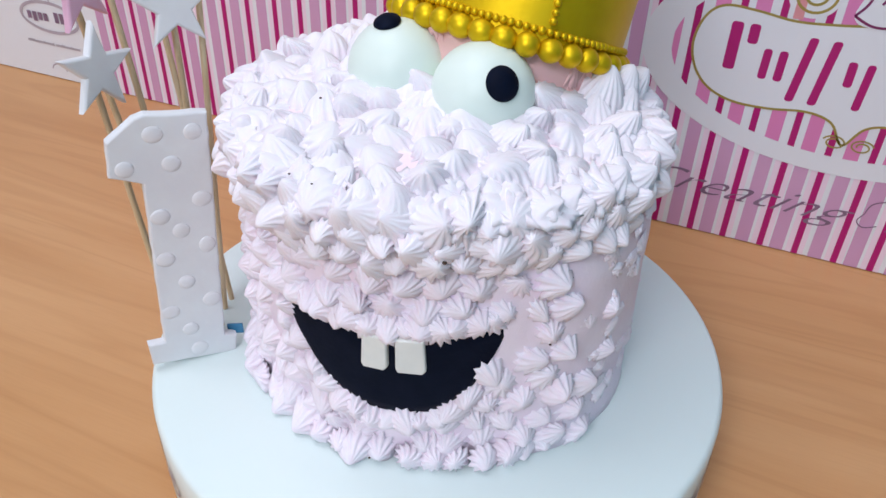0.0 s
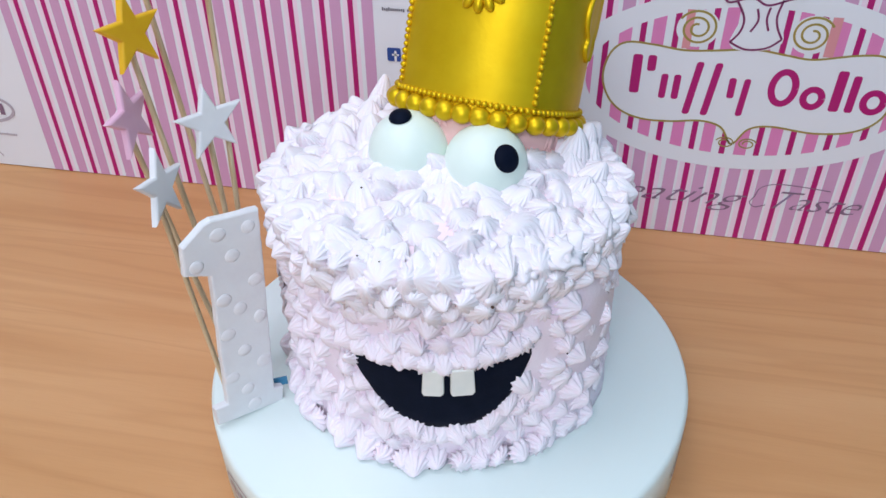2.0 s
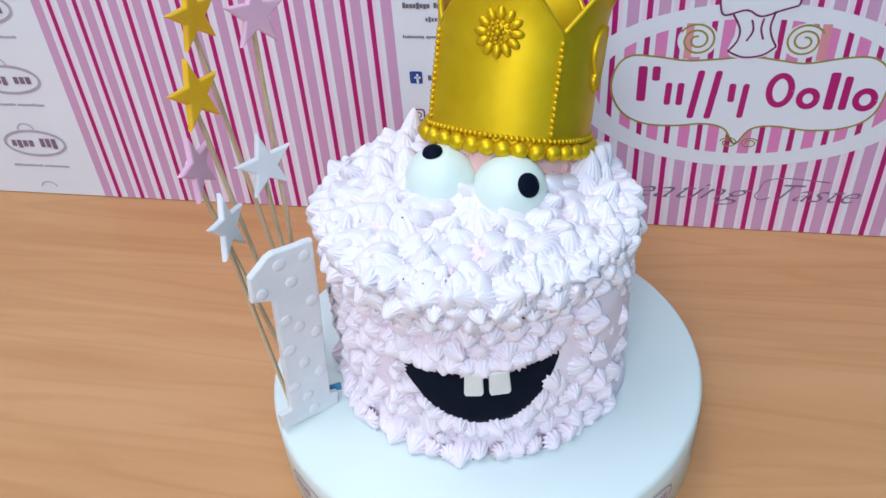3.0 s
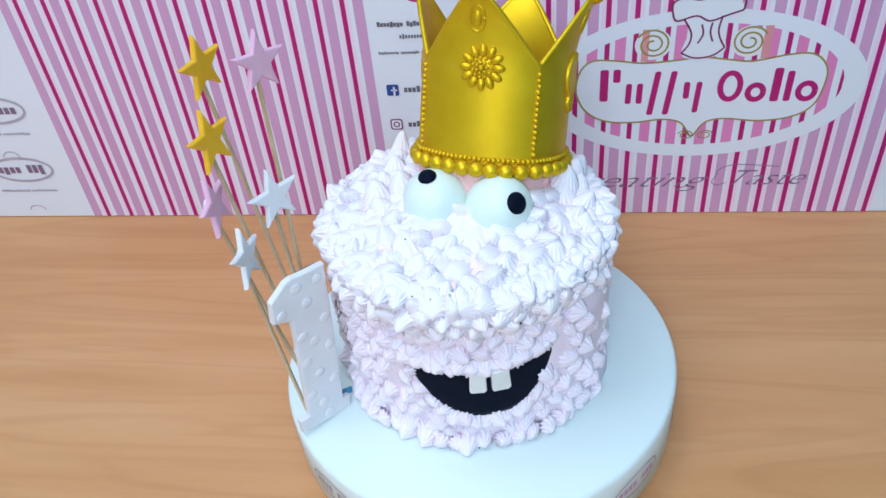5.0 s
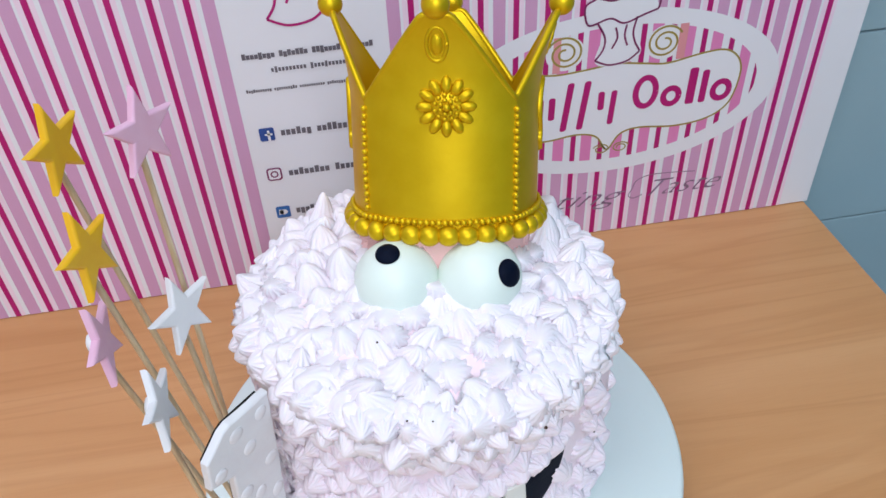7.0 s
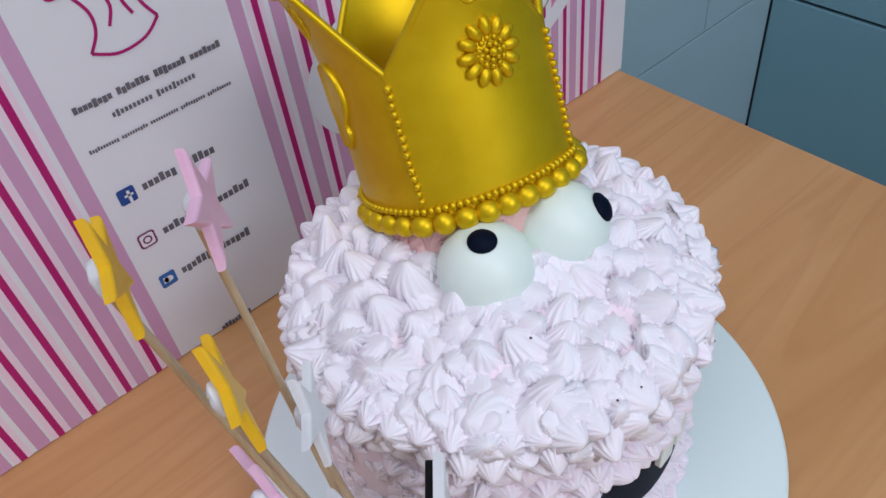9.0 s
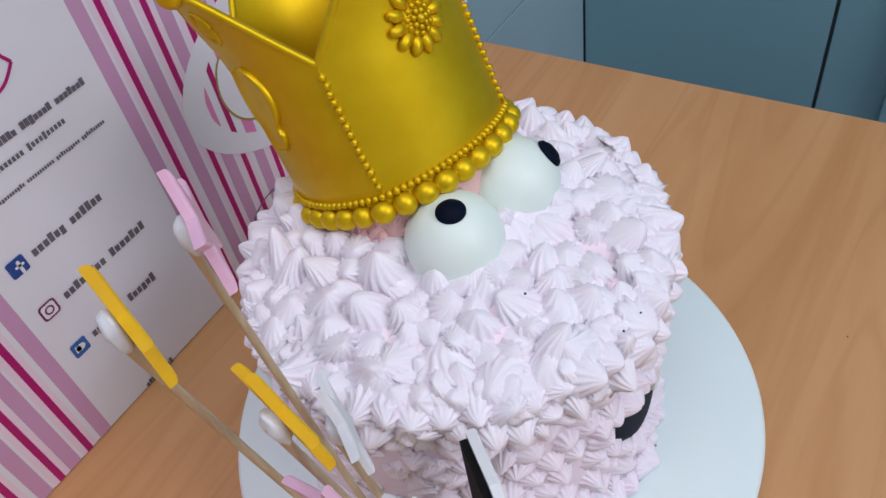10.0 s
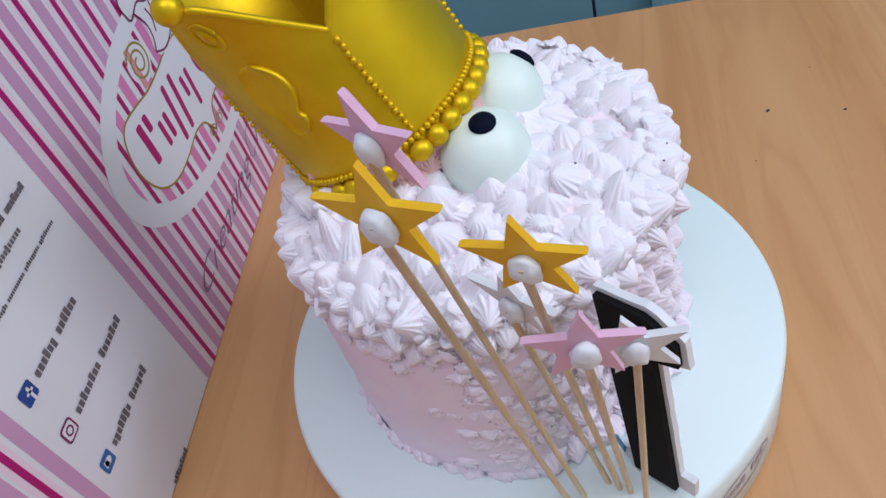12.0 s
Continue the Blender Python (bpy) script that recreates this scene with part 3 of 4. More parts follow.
def build_mouth():
    verts, faces, n, rows = [], [], 40, 8
    for layer in (0.0006, 0.0032):
        for i in range(n + 1):
            u = i / n
            a = MOUTH_L + (MOUTH_R - MOUTH_L) * u
            lo, hi = mouth_edges(u)
            for j in range(rows + 1):
                v = j / rows
                z = lo + max(0.0004, hi - lo) * v
                edge = min(v, 1 - v, u * 2, (1 - u) * 2)
                r = BODY_R + (layer if layer < 0.002 else layer - 0.0012 * max(0, 1 - edge * 8))
                verts.append((r * math.cos(a), r * math.sin(a), z))
    m = (n + 1) * (rows + 1)
    idx = lambda i, j, k: k * m + i * (rows + 1) + j
    for i in range(n):
        for j in range(rows):
            faces.append((idx(i, j, 1), idx(i + 1, j, 1), idx(i + 1, j + 1, 1), idx(i, j + 1, 1)))
        for j in (0, rows):
            faces.append((idx(i, j, 0), idx(i + 1, j, 0), idx(i + 1, j, 1), idx(i, j, 1)))
    for i in (0, n):
        for j in range(rows):
            faces.append((idx(i, j, 0), idx(i, j + 1, 0), idx(i, j + 1, 1), idx(i, j, 1)))
    mouth = put("mouth", mesh_of("mouth", verts, faces, BLACK), cake, None, "wide grinning crescent of black fondant")
    for x, w, lean in ((0.0053, 0.0112, 0.04), (0.0193, 0.0125, -0.05)):
        h = 0.0180
        outline = [(-w / 2 + 0.001, 0), (w / 2 - 0.0015, 0), (w / 2, 0.002), (w / 2 - 0.0005 + lean * 0.01, h), (-w / 2 + 0.0005 + lean * 0.01, h), (-w / 2, 0.002)]
        bm = prism(outline, 0.0034, 0.0010)
        bmesh.ops.transform(bm, matrix=side_pose(side_angle(x), 0.0578, 0.0026), verts=bm.verts)
        part("tooth", bm, TOOTH, mouth, "square ivory fondant tooth", smooth=False)


build_mouth()

# eyes
EYE_R = 0.0213


def build_eye(centre, toward, squash):
    c = Vector(centre) - CAKE_O
    me = mesh_of("eye", *ball(EYE_R, 0.97, 20, 36), EYE_WHITE)
    eye = put("eye", me, cake, Matrix.Translation(c), "glossy pale fondant eyeball sunk in the cream")
    d = Vector(toward).normalized()
    prof = [(0.0001, -0.0012), (0.0062, -0.0012), (0.0070, -0.0002), (0.0070, 0.0006), (0.0062, 0.0016), (0.0035, 0.0024), (0.0001, 0.0026)]
    verts, faces = lathe(prof, 32)
    bent = [(x, y * squash, z - (x * x + y * y) / (2 * EYE_R)) for x, y, z in verts]
    put("pupil", mesh_of("pupil", bent, faces, BLACK), eye, frame_of(d * (EYE_R + 0.0002), d) @ Matrix.Scale(0.95 if squash > 1 else 0.9, 4), "flat black fondant pupil")


build_eye((-0.0219, 0.0010, 0.2026), (-0.164, -0.141, 0.976), 0.92)
build_eye((0.0190, -0.0050, 0.2019), (0.578, -0.605, 0.547), 1.05)

# the smooth mound that carries the crown
AX = Vector((0.0964, 0.3704, 0.9239)).normalized()
CROWN = Vector((0.0132, 0.0538, 0.2207))
SIDE = Vector((0.9720, -0.2348, 0))
SIDE = (SIDE - AX * AX.dot(SIDE)).normalized()
FRONT = SIDE.cross(AX).normalized()
CROWN_M = Matrix.Translation(CROWN) @ Matrix((SIDE, -FRONT, AX)).transposed().to_4x4()


def build_mound():
    verts, faces = lathe([(0.040, -0.052), (0.045, -0.040), (0.0470, -0.026), (0.0470, -0.014), (0.044, -0.008), (0.034, -0.005), (0.02, -0.004), (0.001, -0.004)], 72)
    out = []
    for v in verts:
        p = CROWN_M @ Vector(v)
        p += Vector((lumpy(*p, 0.0012, 70), lumpy(p.y, p.z, p.x, 0.0012, 70), 0))
        p.z = max(p.z, CAKE_TOP - 0.004)
        out.append(p - CAKE_O)
    put("crown_mound", mesh_of("crown_mound", out, faces, PEACH), cake, None, "salmon-pink cream mound under the crown")


build_mound()


# piped cream
def kiss_mesh(name, seed, lobes, height, twist, ridge, lean, profile, mat):
    """A fluted piped kiss of unit radius: lobes round it, drawn to a bent tip."""
    r = random.Random(seed)
    seg = lobes * 4
    ph = [r.uniform(0.75, 1.2) for _ in range(lobes)]
    ang = r.uniform(0, 6.28)
    squeeze = r.uniform(0.82, 1.0)
    verts, faces = [], []
    for i, (rad, h) in enumerate(profile):
        f = h
        cx, cy = lean * f * f * math.cos(ang), lean * f * f * math.sin(ang)
        for k in range(seg):
            u = k / 4
            lobe = ph[int(u) % lobes]
            w = 1 - abs(2 * (u % 1.0) - 1) ** 0.7
            rr = rad * (1 - ridge * lobe * (1 - w) * (1 - 0.8 * max(0, f) ** 1.5))
            a = 2 * math.pi * (k / seg) + twist * f + 0.16 * noise.noise(Vector((f * 2.5, seed * 1.7, 0.5)))
            x, y = rr * math.cos(a), rr * squeeze * math.sin(a)
            g = 1 + 0.22 * noise.noise(Vector((x * 0.9 + seed, y * 0.9, h * 1.2)))
            verts.append((cx + x * g, cy + y * g, height * h * (1 + 0.15 * noise.noise(Vector((x, y + seed, 3.0))))))
    for i in range(len(profile) - 1):
        for k in range(seg):
            a, b = i * seg + k, i * seg + (k + 1) % seg
            faces.append((a, b, b + seg, a + seg))
    faces.append(tuple(range((len(profile) - 1) * seg, len(profile) * seg)))
    faces.append(tuple(reversed(range(seg))))
    return mesh_of(name, verts, faces, mat)


STAR_PROFILE = [(1.20, -0.40), (1.20, -0.12), (1.15, 0.08), (1.02, 0.28), (0.82, 0.49), (0.57, 0.70), (0.32, 0.88), (0.09, 1.0)]
TEAR_PROFILE = [(1.70, -0.42), (1.43, -0.20), (1.20, 0.0), (1.07, 0.18), (0.95, 0.36), (0.80, 0.54), (0.61, 0.71), (0.40, 0.85), (0.20, 0.95), (0.05, 1.0)]
FLARE_PROFILE = [(1.70, -0.42), (1.48, -0.18), (1.24, 0.04), (1.02, 0.24), (0.80, 0.45), (0.60, 0.66), (0.36, 0.86), (0.10, 1.0)]
star_meshes = [kiss_mesh("cream_star", 100 + i, rng.choice((10, 11, 12)), rng.uniform(0.75, 1.05), rng.uniform(-0.5, 0.5), rng.uniform(0.30, 0.44), rng.uniform(0.2, 0.6), (STAR_PROFILE, STAR_PROFILE, FLARE_PROFILE)[i % 3], SIDE_CREAM) for i in range(12)]
rim_meshes = [kiss_mesh("cream_rim_star", 300 + i, rng.choice((11, 12, 13)), rng.uniform(0.80, 1.15), rng.uniform(-0.5, 0.5), rng.uniform(0.28, 0.42), rng.uniform(0.2, 0.7), (STAR_PROFILE, FLARE_PROFILE, FLARE_PROFILE)[i % 3], CREAM) for i in range(10)]
swirl_meshes = [kiss_mesh("cream_swirl", 200 + i, rng.choice((12, 13, 15)), rng.uniform(1.05, 1.50), rng.uniform(-0.7, 0.7), rng.uniform(0.20, 0.34), rng.uniform(0.3, 0.9), TEAR_PROFILE, CREAM) for i in range(18)]
dab_meshes = [kiss_mesh("cream_dab", 600 + i, rng.choice((9, 10, 12)), rng.uniform(0.60, 0.95), rng.uniform(-0.8, 0.8), rng.uniform(0.10, 0.24), rng.uniform(0.2, 0.8), FLARE_PROFILE, CREAM) for i in range(8)]
smear_meshes = [kiss_mesh("cream_smear", 500 + i, 9, rng.uniform(0.6, 1.0), 0.3, 0.28, 0.5, FLARE_PROFILE, SIDE_CREAM) for i in range(5)]


def kiss(name, meshes, at, normal, size, spin, stretch=1.0, flat_by=1.0):
    m = frame_of(at, normal) @ Matrix.Rotation(spin, 4, "Z") @ Matrix.Diagonal((size, size * stretch, size * flat_by, 1))
    return put(name, rng.choice(meshes), cake, m)


def in_mouth(a, z, margin):
    u = (a - MOUTH_L) / (MOUTH_R - MOUTH_L)
    if u < -0.06 or u > 1.06:
        return False
    lo, hi = mouth_edges(min(1, max(0, u)))
    return lo - margin < z < hi + 0.25 * margin


# rows of small stars round the front of the side
A0, A1 = radians(-168), radians(-8)
row_z = [0.0125 + 0.0124 * k for k in range(8)]
for k, z in enumerate(row_z):
    n = int((A1 - A0) * BODY_R / 0.0138)
    for i in range(n + 1):
        a = A0 + (A1 - A0) * (i + 0.5 * (k % 2)) / n + rng.uniform(-0.025, 0.025)
        zz = z + rng.uniform(-0.0012, 0.0012)
        if in_mouth(a, zz, 0.0095):
            continue
        if rng.random() < 0.12:
            zz += rng.uniform(-0.004, 0.004)
        r = body_r(a) - 0.001
        edge = max(0, (math.degrees(a) + 39) / 22, (-152 - math.degrees(a)) / 16)
        if rng.random() < 0.80 * edge + 0.02:
            continue
        d = Vector((math.cos(a), math.sin(a), rng.uniform(-0.25, 0.30)))
        kiss("cream_star", star_meshes, Vector((r * math.cos(a), r * math.sin(a), zz)), d, rng.uniform(0.0066, 0.0082) * (1 - 0.15 * min(1, edge)), rng.uniform(0, 6.28), rng.uniform(0.75, 1.25), rng.uniform(0.75, 1.25))
# borders of stars along the mouth's two edges
for i in range(15):
    u = (i + 0.1) / 14
    a = MOUTH_L + (MOUTH_R - MOUTH_L) * u
    lo, hi = mouth_edges(min(1, u))
    for zz, up in ((lo - 0.0052, -0.1), (hi + 0.0030, 0.1)):
        if u > 0.94:
            continue
        d = Vector((math.cos(a), math.sin(a), up + rng.uniform(-0.15, 0.15)))
        kiss("cream_star", star_meshes, Vector((BODY_R * math.cos(a), BODY_R * math.sin(a), zz + rng.uniform(-0.001, 0.001))), d, rng.uniform(0.0072, 0.0086), rng.uniform(0, 6.28), rng.uniform(0.85, 1.1), 1.1)
# small broken dabs and smears at the edge of the bare side, under the rim and near the foot
for k in range(230):
    if k < 150:
        deg, zz = rng.triangular(160, 210, 203), rng.triangular(0.002, 0.112, 0.03)
    elif k < 195:
        deg, zz = rng.uniform(95, 195), rng.triangular(0.088, 0.116, 0.113)
    else:
        deg, zz = rng.triangular(-36, 20, -20), rng.uniform(0.004, 0.112)
    a = radians(deg)
    d = Vector((math.cos(a), math.sin(a), rng.uniform(-0.2, 0.6)))
    r = body_r(a) + 0.0002
    kiss("cream_smear", smear_meshes, Vector((r * math.cos(a), r * math.sin(a), zz)), d, rng.triangular(0.0018, 0.0060, 0.0030), rng.gauss(0, 0.6), rng.uniform(0.5, 1.0), rng.uniform(0.35, 0.7))
# a broken frill where the bare side meets the drum
for k in range(64):
    a = radians(rng.uniform(70, 206))
    r = body_r(a) + rng.uniform(0.0, 0.003)
    d = Vector((math.cos(a), math.sin(a), rng.uniform(0.1, 0.8)))
    kiss("cream_smear", smear_meshes, Vector((r * math.cos(a), r * math.sin(a), rng.uniform(0.0005, 0.0045))), d, rng.uniform(0.0022, 0.0046), rng.uniform(0, 6.28), rng.uniform(0.7, 1.3), rng.uniform(0.5, 0.9))
# the foot
for i in range(22):
    a = A0 + (radians(-28) - A0) * i / 21
    d = Vector((math.cos(a), math.sin(a), 0.15))
    out, a = rng.uniform(0.002, 0.007), a + rng.uniform(-0.03, 0.03)
    r = max(BODY_R, body_r(a) - 0.004) + out
    kiss("cream_star", star_meshes, Vector((r * math.cos(a), r * math.sin(a), 0.0062)), d, rng.uniform(0.0060, 0.0086), rng.uniform(0, 6.28), rng.uniform(0.8, 1.2))


# larger kisses over the top and its rim
EYES = [Vector((-0.0221, 0.0008)), Vector((0.0195, -0.0055))]


def top_free(p, margin):
    w = Vector((p[0] + CX, p[1] + CY))
    if any((w - e).length < 0.0165 + margin for e in EYES):
        return False
    q = w - Vector((0.0125, 0.0515))
    return (q.x / 0.0480) ** 2 + (q.y / 0.0465) ** 2 > 1


for row, (rr, zz, up) in enumerate(((0.0910, 0.1115, 0.0), (0.0925, 0.1205, 0.20), (0.0908, 0.1285, 0.60))):
    for i in range(52):
        a = 2 * math.pi * (i + 0.5 * row) / 52 + rng.uniform(-0.02, 0.02)
        d = Vector((math.cos(a), math.sin(a), up + rng.uniform(-0.2, 0.25)))
        out = rr + 0.35 * (body_r(a) - BODY_R)
        kiss("cream_rim_star", rim_meshes, Vector((out * math.cos(a), out * math.sin(a), zz + rng.uniform(-0.0015, 0.002))), d, rng.uniform(0.0064, 0.0092) * (1.0 + 0.08 * math.cos(a + 0.35)), rng.uniform(0, 6.28), rng.uniform(0.8, 1.15), rng.uniform(0.8, 1.15))
for ring, n in ((0.0805, 34), (0.0690, 28), (0.0570, 23), (0.0445, 18), (0.0310, 12), (0.0180, 7)):
    for i in range(n):
        a = 2 * math.pi * (i + 0.6 * rng.random()) / n
        r = ring + rng.uniform(-0.0045, 0.0045)
        p = (r * math.cos(a), r * math.sin(a))
        if not top_free(p, 0.002):
            continue
        s = rng.uniform(0.0082, 0.0112)
        lean = rng.uniform(-0.1, 0.35) * ring / 0.08
        d = Vector((lean * math.cos(a) + rng.uniform(-0.4, 0.4), lean * math.sin(a) + rng.uniform(-0.4, 0.4), 1))
        kiss("cream_swirl", swirl_meshes, Vector((*p, top_height(*p) - rng.uniform(0.0010, 0.0045) - (0.0015 if ring > 0.08 else 0))), d, s, rng.uniform(0, 6.28), rng.uniform(0.8, 1.2), rng.uniform(0.65, 1.1))
# a fill of dabs behind the rim
for i in range(66):
    a = 2 * math.pi * (i + rng.uniform(-0.3, 0.3)) / 66
    r = 0.0862 + 0.35 * (body_r(a) - BODY_R) + rng.uniform(-0.0015, 0.0015)
    kiss("cream_dab", dab_meshes, Vector((r * math.cos(a), r * math.sin(a), 0.1318 + rng.uniform(-0.001, 0.001))), Vector((0.3 * math.cos(a) + rng.uniform(-0.2, 0.2), 0.3 * math.sin(a) + rng.uniform(-0.2, 0.2), 1)), rng.uniform(0.0062, 0.0082), rng.uniform(0, 6.28), rng.uniform(0.9, 1.2), rng.uniform(0.8, 1.2))
# kisses pressed against the eyes, and a ring of them round the crown's foot
for e in EYES:
    for k in range(8):
        a = radians(185 + 24 * k + rng.uniform(-5, 5))
        p = Vector((e.x - CX + 0.0205 * math.cos(a), e.y - CY + 0.0205 * math.sin(a)))
        if any((Vector((p.x + CX, p.y + CY)) - o).length < 0.0175 for o in EYES):
            continue
        kiss("cream_swirl", swirl_meshes, Vector((p.x, p.y, top_height(*p) - 0.0010)), Vector((0.25 * math.cos(a), 0.25 * math.sin(a), 1)), rng.uniform(0.0084, 0.0106), rng.uniform(0, 6.28), rng.uniform(0.8, 1.2), rng.uniform(0.75, 1.0))
# small dabs that fill the gaps between them, and the higher kisses left and right of the crown
for _ in range(170):
    a, r = rng.uniform(0, 6.28), 0.086 * math.sqrt(rng.uniform(0.03, 1))
    p = (r * math.cos(a), r * math.sin(a))
    if not top_free(p, 0.0):
        continue
    d = Vector((0.4 * math.cos(a) + rng.uniform(-0.5, 0.5), 0.4 * math.sin(a) + rng.uniform(-0.5, 0.5), 1))
    kiss("cream_dab", dab_meshes, Vector((*p, top_height(*p) - 0.0005)), d, rng.uniform(0.0040, 0.0062), rng.uniform(0, 6.28), rng.uniform(0.8, 1.3), rng.uniform(0.8, 1.3))
for deg, r, size, tall in ((112, 0.071, 0.0100, 1.3), (124, 0.078, 0.0096, 1.1), (136, 0.073, 0.0112, 1.2), (150, 0.080, 0.0104, 1.1), (158, 0.066, 0.0108, 1.2), (172, 0.077, 0.0110, 1.1),
                           (188, 0.079, 0.0104, 1.0), (176, 0.058, 0.0104, 1.2), (30, 0.078, 0.0104, 1.2), (14, 0.076, 0.0100, 1.2), (46, 0.079, 0.0096, 1.2), (0, 0.079, 0.0098, 1.0)):
    a = radians(deg)
    p = (r * math.cos(a), r * math.sin(a))
    kiss("cream_swirl", swirl_meshes, Vector((*p, top_height(*p) - 0.0010)), Vector((0.25 * math.cos(a), 0.25 * math.sin(a), 1)), 1.0 * size, rng.uniform(0, 6.28), 0.9, 0.8 * tall)
tip = Vector((-0.0560, 0.0700)) - Vector((CX, CY))
kiss("cream_swirl", [kiss_mesh("cream_swirl", 290, 12, 1.0, 0.3, 0.25, 0.3, FLARE_PROFILE, CREAM)], Vector((tip.x, tip.y, top_height(*tip))), (0, 0.1, 1), 0.0085, 0.4, 0.9, 2.6)
ridged_meshes = [kiss_mesh("salmon_kiss", 400 + i, 11, 1.0, 0.4, 0.4, 0.3, STAR_PROFILE, PEACH) for i in range(3)]
for k in range(26):
    a = 2 * math.pi * k / 26 + rng.uniform(-0.05, 0.05)
    for rx, ry, lift, size, name, meshes in ((0.0440, 0.0420, 0.011, 0.0078, "salmon_kiss", ridged_meshes), (0.0460, 0.0440, 0.003, 0.0088, "salmon_kiss", ridged_meshes), (0.0525, 0.0505, 0.0, 0.0108, "cream_swirl", swirl_meshes)):
        w = Vector((0.0125 + rx * math.cos(a), 0.0505 + ry * math.sin(a)))
        if any((w - e).length < 0.0210 for e in EYES) or (w - Vector((CX, CY))).length > 0.082:
            continue
        p = Vector((w.x - CX, w.y - CY))
        kiss(name, meshes, Vector((p.x, p.y, top_height(*p) + lift)), Vector((0.5 * math.cos(a), 0.5 * math.sin(a), 1)), size * rng.uniform(0.85, 1.1), rng.uniform(0, 6.28), rng.uniform(0.9, 1.1), rng.uniform(0.9, 1.15))

# ridged salmon kisses on the mound beside the eye
for h, spread in ((-0.0185, 0), (-0.0275, 6)):
    for deg in range(182, 262, 11):
        a = radians(deg + spread)
        at = CROWN_M @ Vector((0.0460 * math.cos(a), 0.0460 * math.sin(a), h))
        if (at - Vector((-0.0221, 0.0008, 0.2035))).length < EYE_R + 0.001:
            continue
        kiss("salmon_kiss", ridged_meshes, at - CAKE_O, CROWN_M.to_3x3() @ Vector((math.cos(a), math.sin(a), 0.1)), rng.uniform(0.0056, 0.0070), rng.uniform(0, 6.28), 1.0, 0.5)


# dark specks caught in the cream
speck = mesh_of("speck", *ball(1.0, 0.6, 5, 7), CRUMB)
for deg, r, zz, size in ((-104, 0.092, 0.1375, 0.0008), (-97, 0.0925, 0.1375, 0.0007), (-66, 0.0995, 0.1180, 0.0013), (-36, 0.0985, 0.1010, 0.0009), (-40, 0.0995, 0.0700, 0.0008), (-20, 0.0990, 0.1050, 0.0010), (-84, 0.098, 0.0050, 0.0008), (-120, 0.060, 0.150, 0.0009)):
    a = radians(deg)
    put("speck", speck, cake, Matrix.Translation((r * math.cos(a), r * math.sin(a), zz)) @ Matrix.Scale(0.72 * size, 4))

# ---- crown ----
crown = new("crown")
crown.empty_display_size = 0.02
crown.matrix_world = CROWN_M
tagged(crown, "golden fondant crown with beads and relief jewels, tilted back", "crown")
CORNER_R, FACE_R, VALLEY, PEAK = 0.0520, 0.0490, 0.0485, 0.0875


def face_angle(a):
    """The angle from the middle of the crown's nearest face."""
    return (a + math.pi / 4) % (math.pi / 2) - math.pi / 4


def crown_radius(a, h):
    """Four bowed faces that meet in blunt creases and flare towards their points."""
    d, half = face_angle(a), CORNER_R * math.sin(math.pi / 4)
    bow = FACE_R - half
    rho = (half * half + bow * bow) / (2 * bow)
    c = FACE_R - rho
    flare = 0.0110 * ((h - 0.045) / 0.047) ** 2 if h > 0.045 else 0
    return c * math.cos(d) + math.sqrt(rho * rho - (c * math.sin(d)) ** 2) + flare


def crown_top(a):
    """Height of the wall's upper edge; a point on each face, valleys at the creases."""
    u = abs(math.sin(face_angle(a))) / math.sin(math.pi / 4)
    return VALLEY + (PEAK - VALLEY) * min(1.0, (1 - u) / 0.84) ** 0.93


def crown_point(a, h, out=0.0):
    """Angle 0 looks to the crown's front."""
    r = crown_radius(a, h) + out
    return Vector((r * math.sin(a), -r * math.cos(a), h))


def build_crown_wall():
    seg, rows, verts, faces = 192, 14, [], []
    for out in (0.0, -0.0028):
        for i in range(seg):
            a = 2 * math.pi * i / seg
            top = crown_top(a)
            for j in range(rows + 1):
                verts.append(crown_point(a, -0.0185 + (top + 0.0185) * j / rows, out))
    m = seg * (rows + 1)
    idx = lambda i, j, k: k * m + (i % seg) * (rows + 1) + j
    for i in range(seg):
        for j in range(rows):
            faces.append((idx(i, j, 0), idx(i + 1, j, 0), idx(i + 1, j + 1, 0), idx(i, j + 1, 0)))
            faces.append((idx(i, j + 1, 1), idx(i + 1, j + 1, 1), idx(i + 1, j, 1), idx(i, j, 1)))
        faces.append((idx(i, rows, 0), idx(i + 1, rows, 0), idx(i + 1, rows, 1), idx(i, rows, 1)))
        faces.append((idx(i, 0, 1), idx(i + 1, 0, 1), idx(i + 1, 0, 0), idx(i, 0, 0)))
    me = mesh_of("crown_wall", verts, faces, GOLD)
    bm = bmesh.new()
    bm.from_mesh(me)
    for e in bm.edges:
        if len(e.link_faces) == 2 and e.calc_face_angle(0) > 0.22:
            e.smooth = False
    bm.to_mesh(me)
    bm.free()
    put("crown_wall", me, crown)


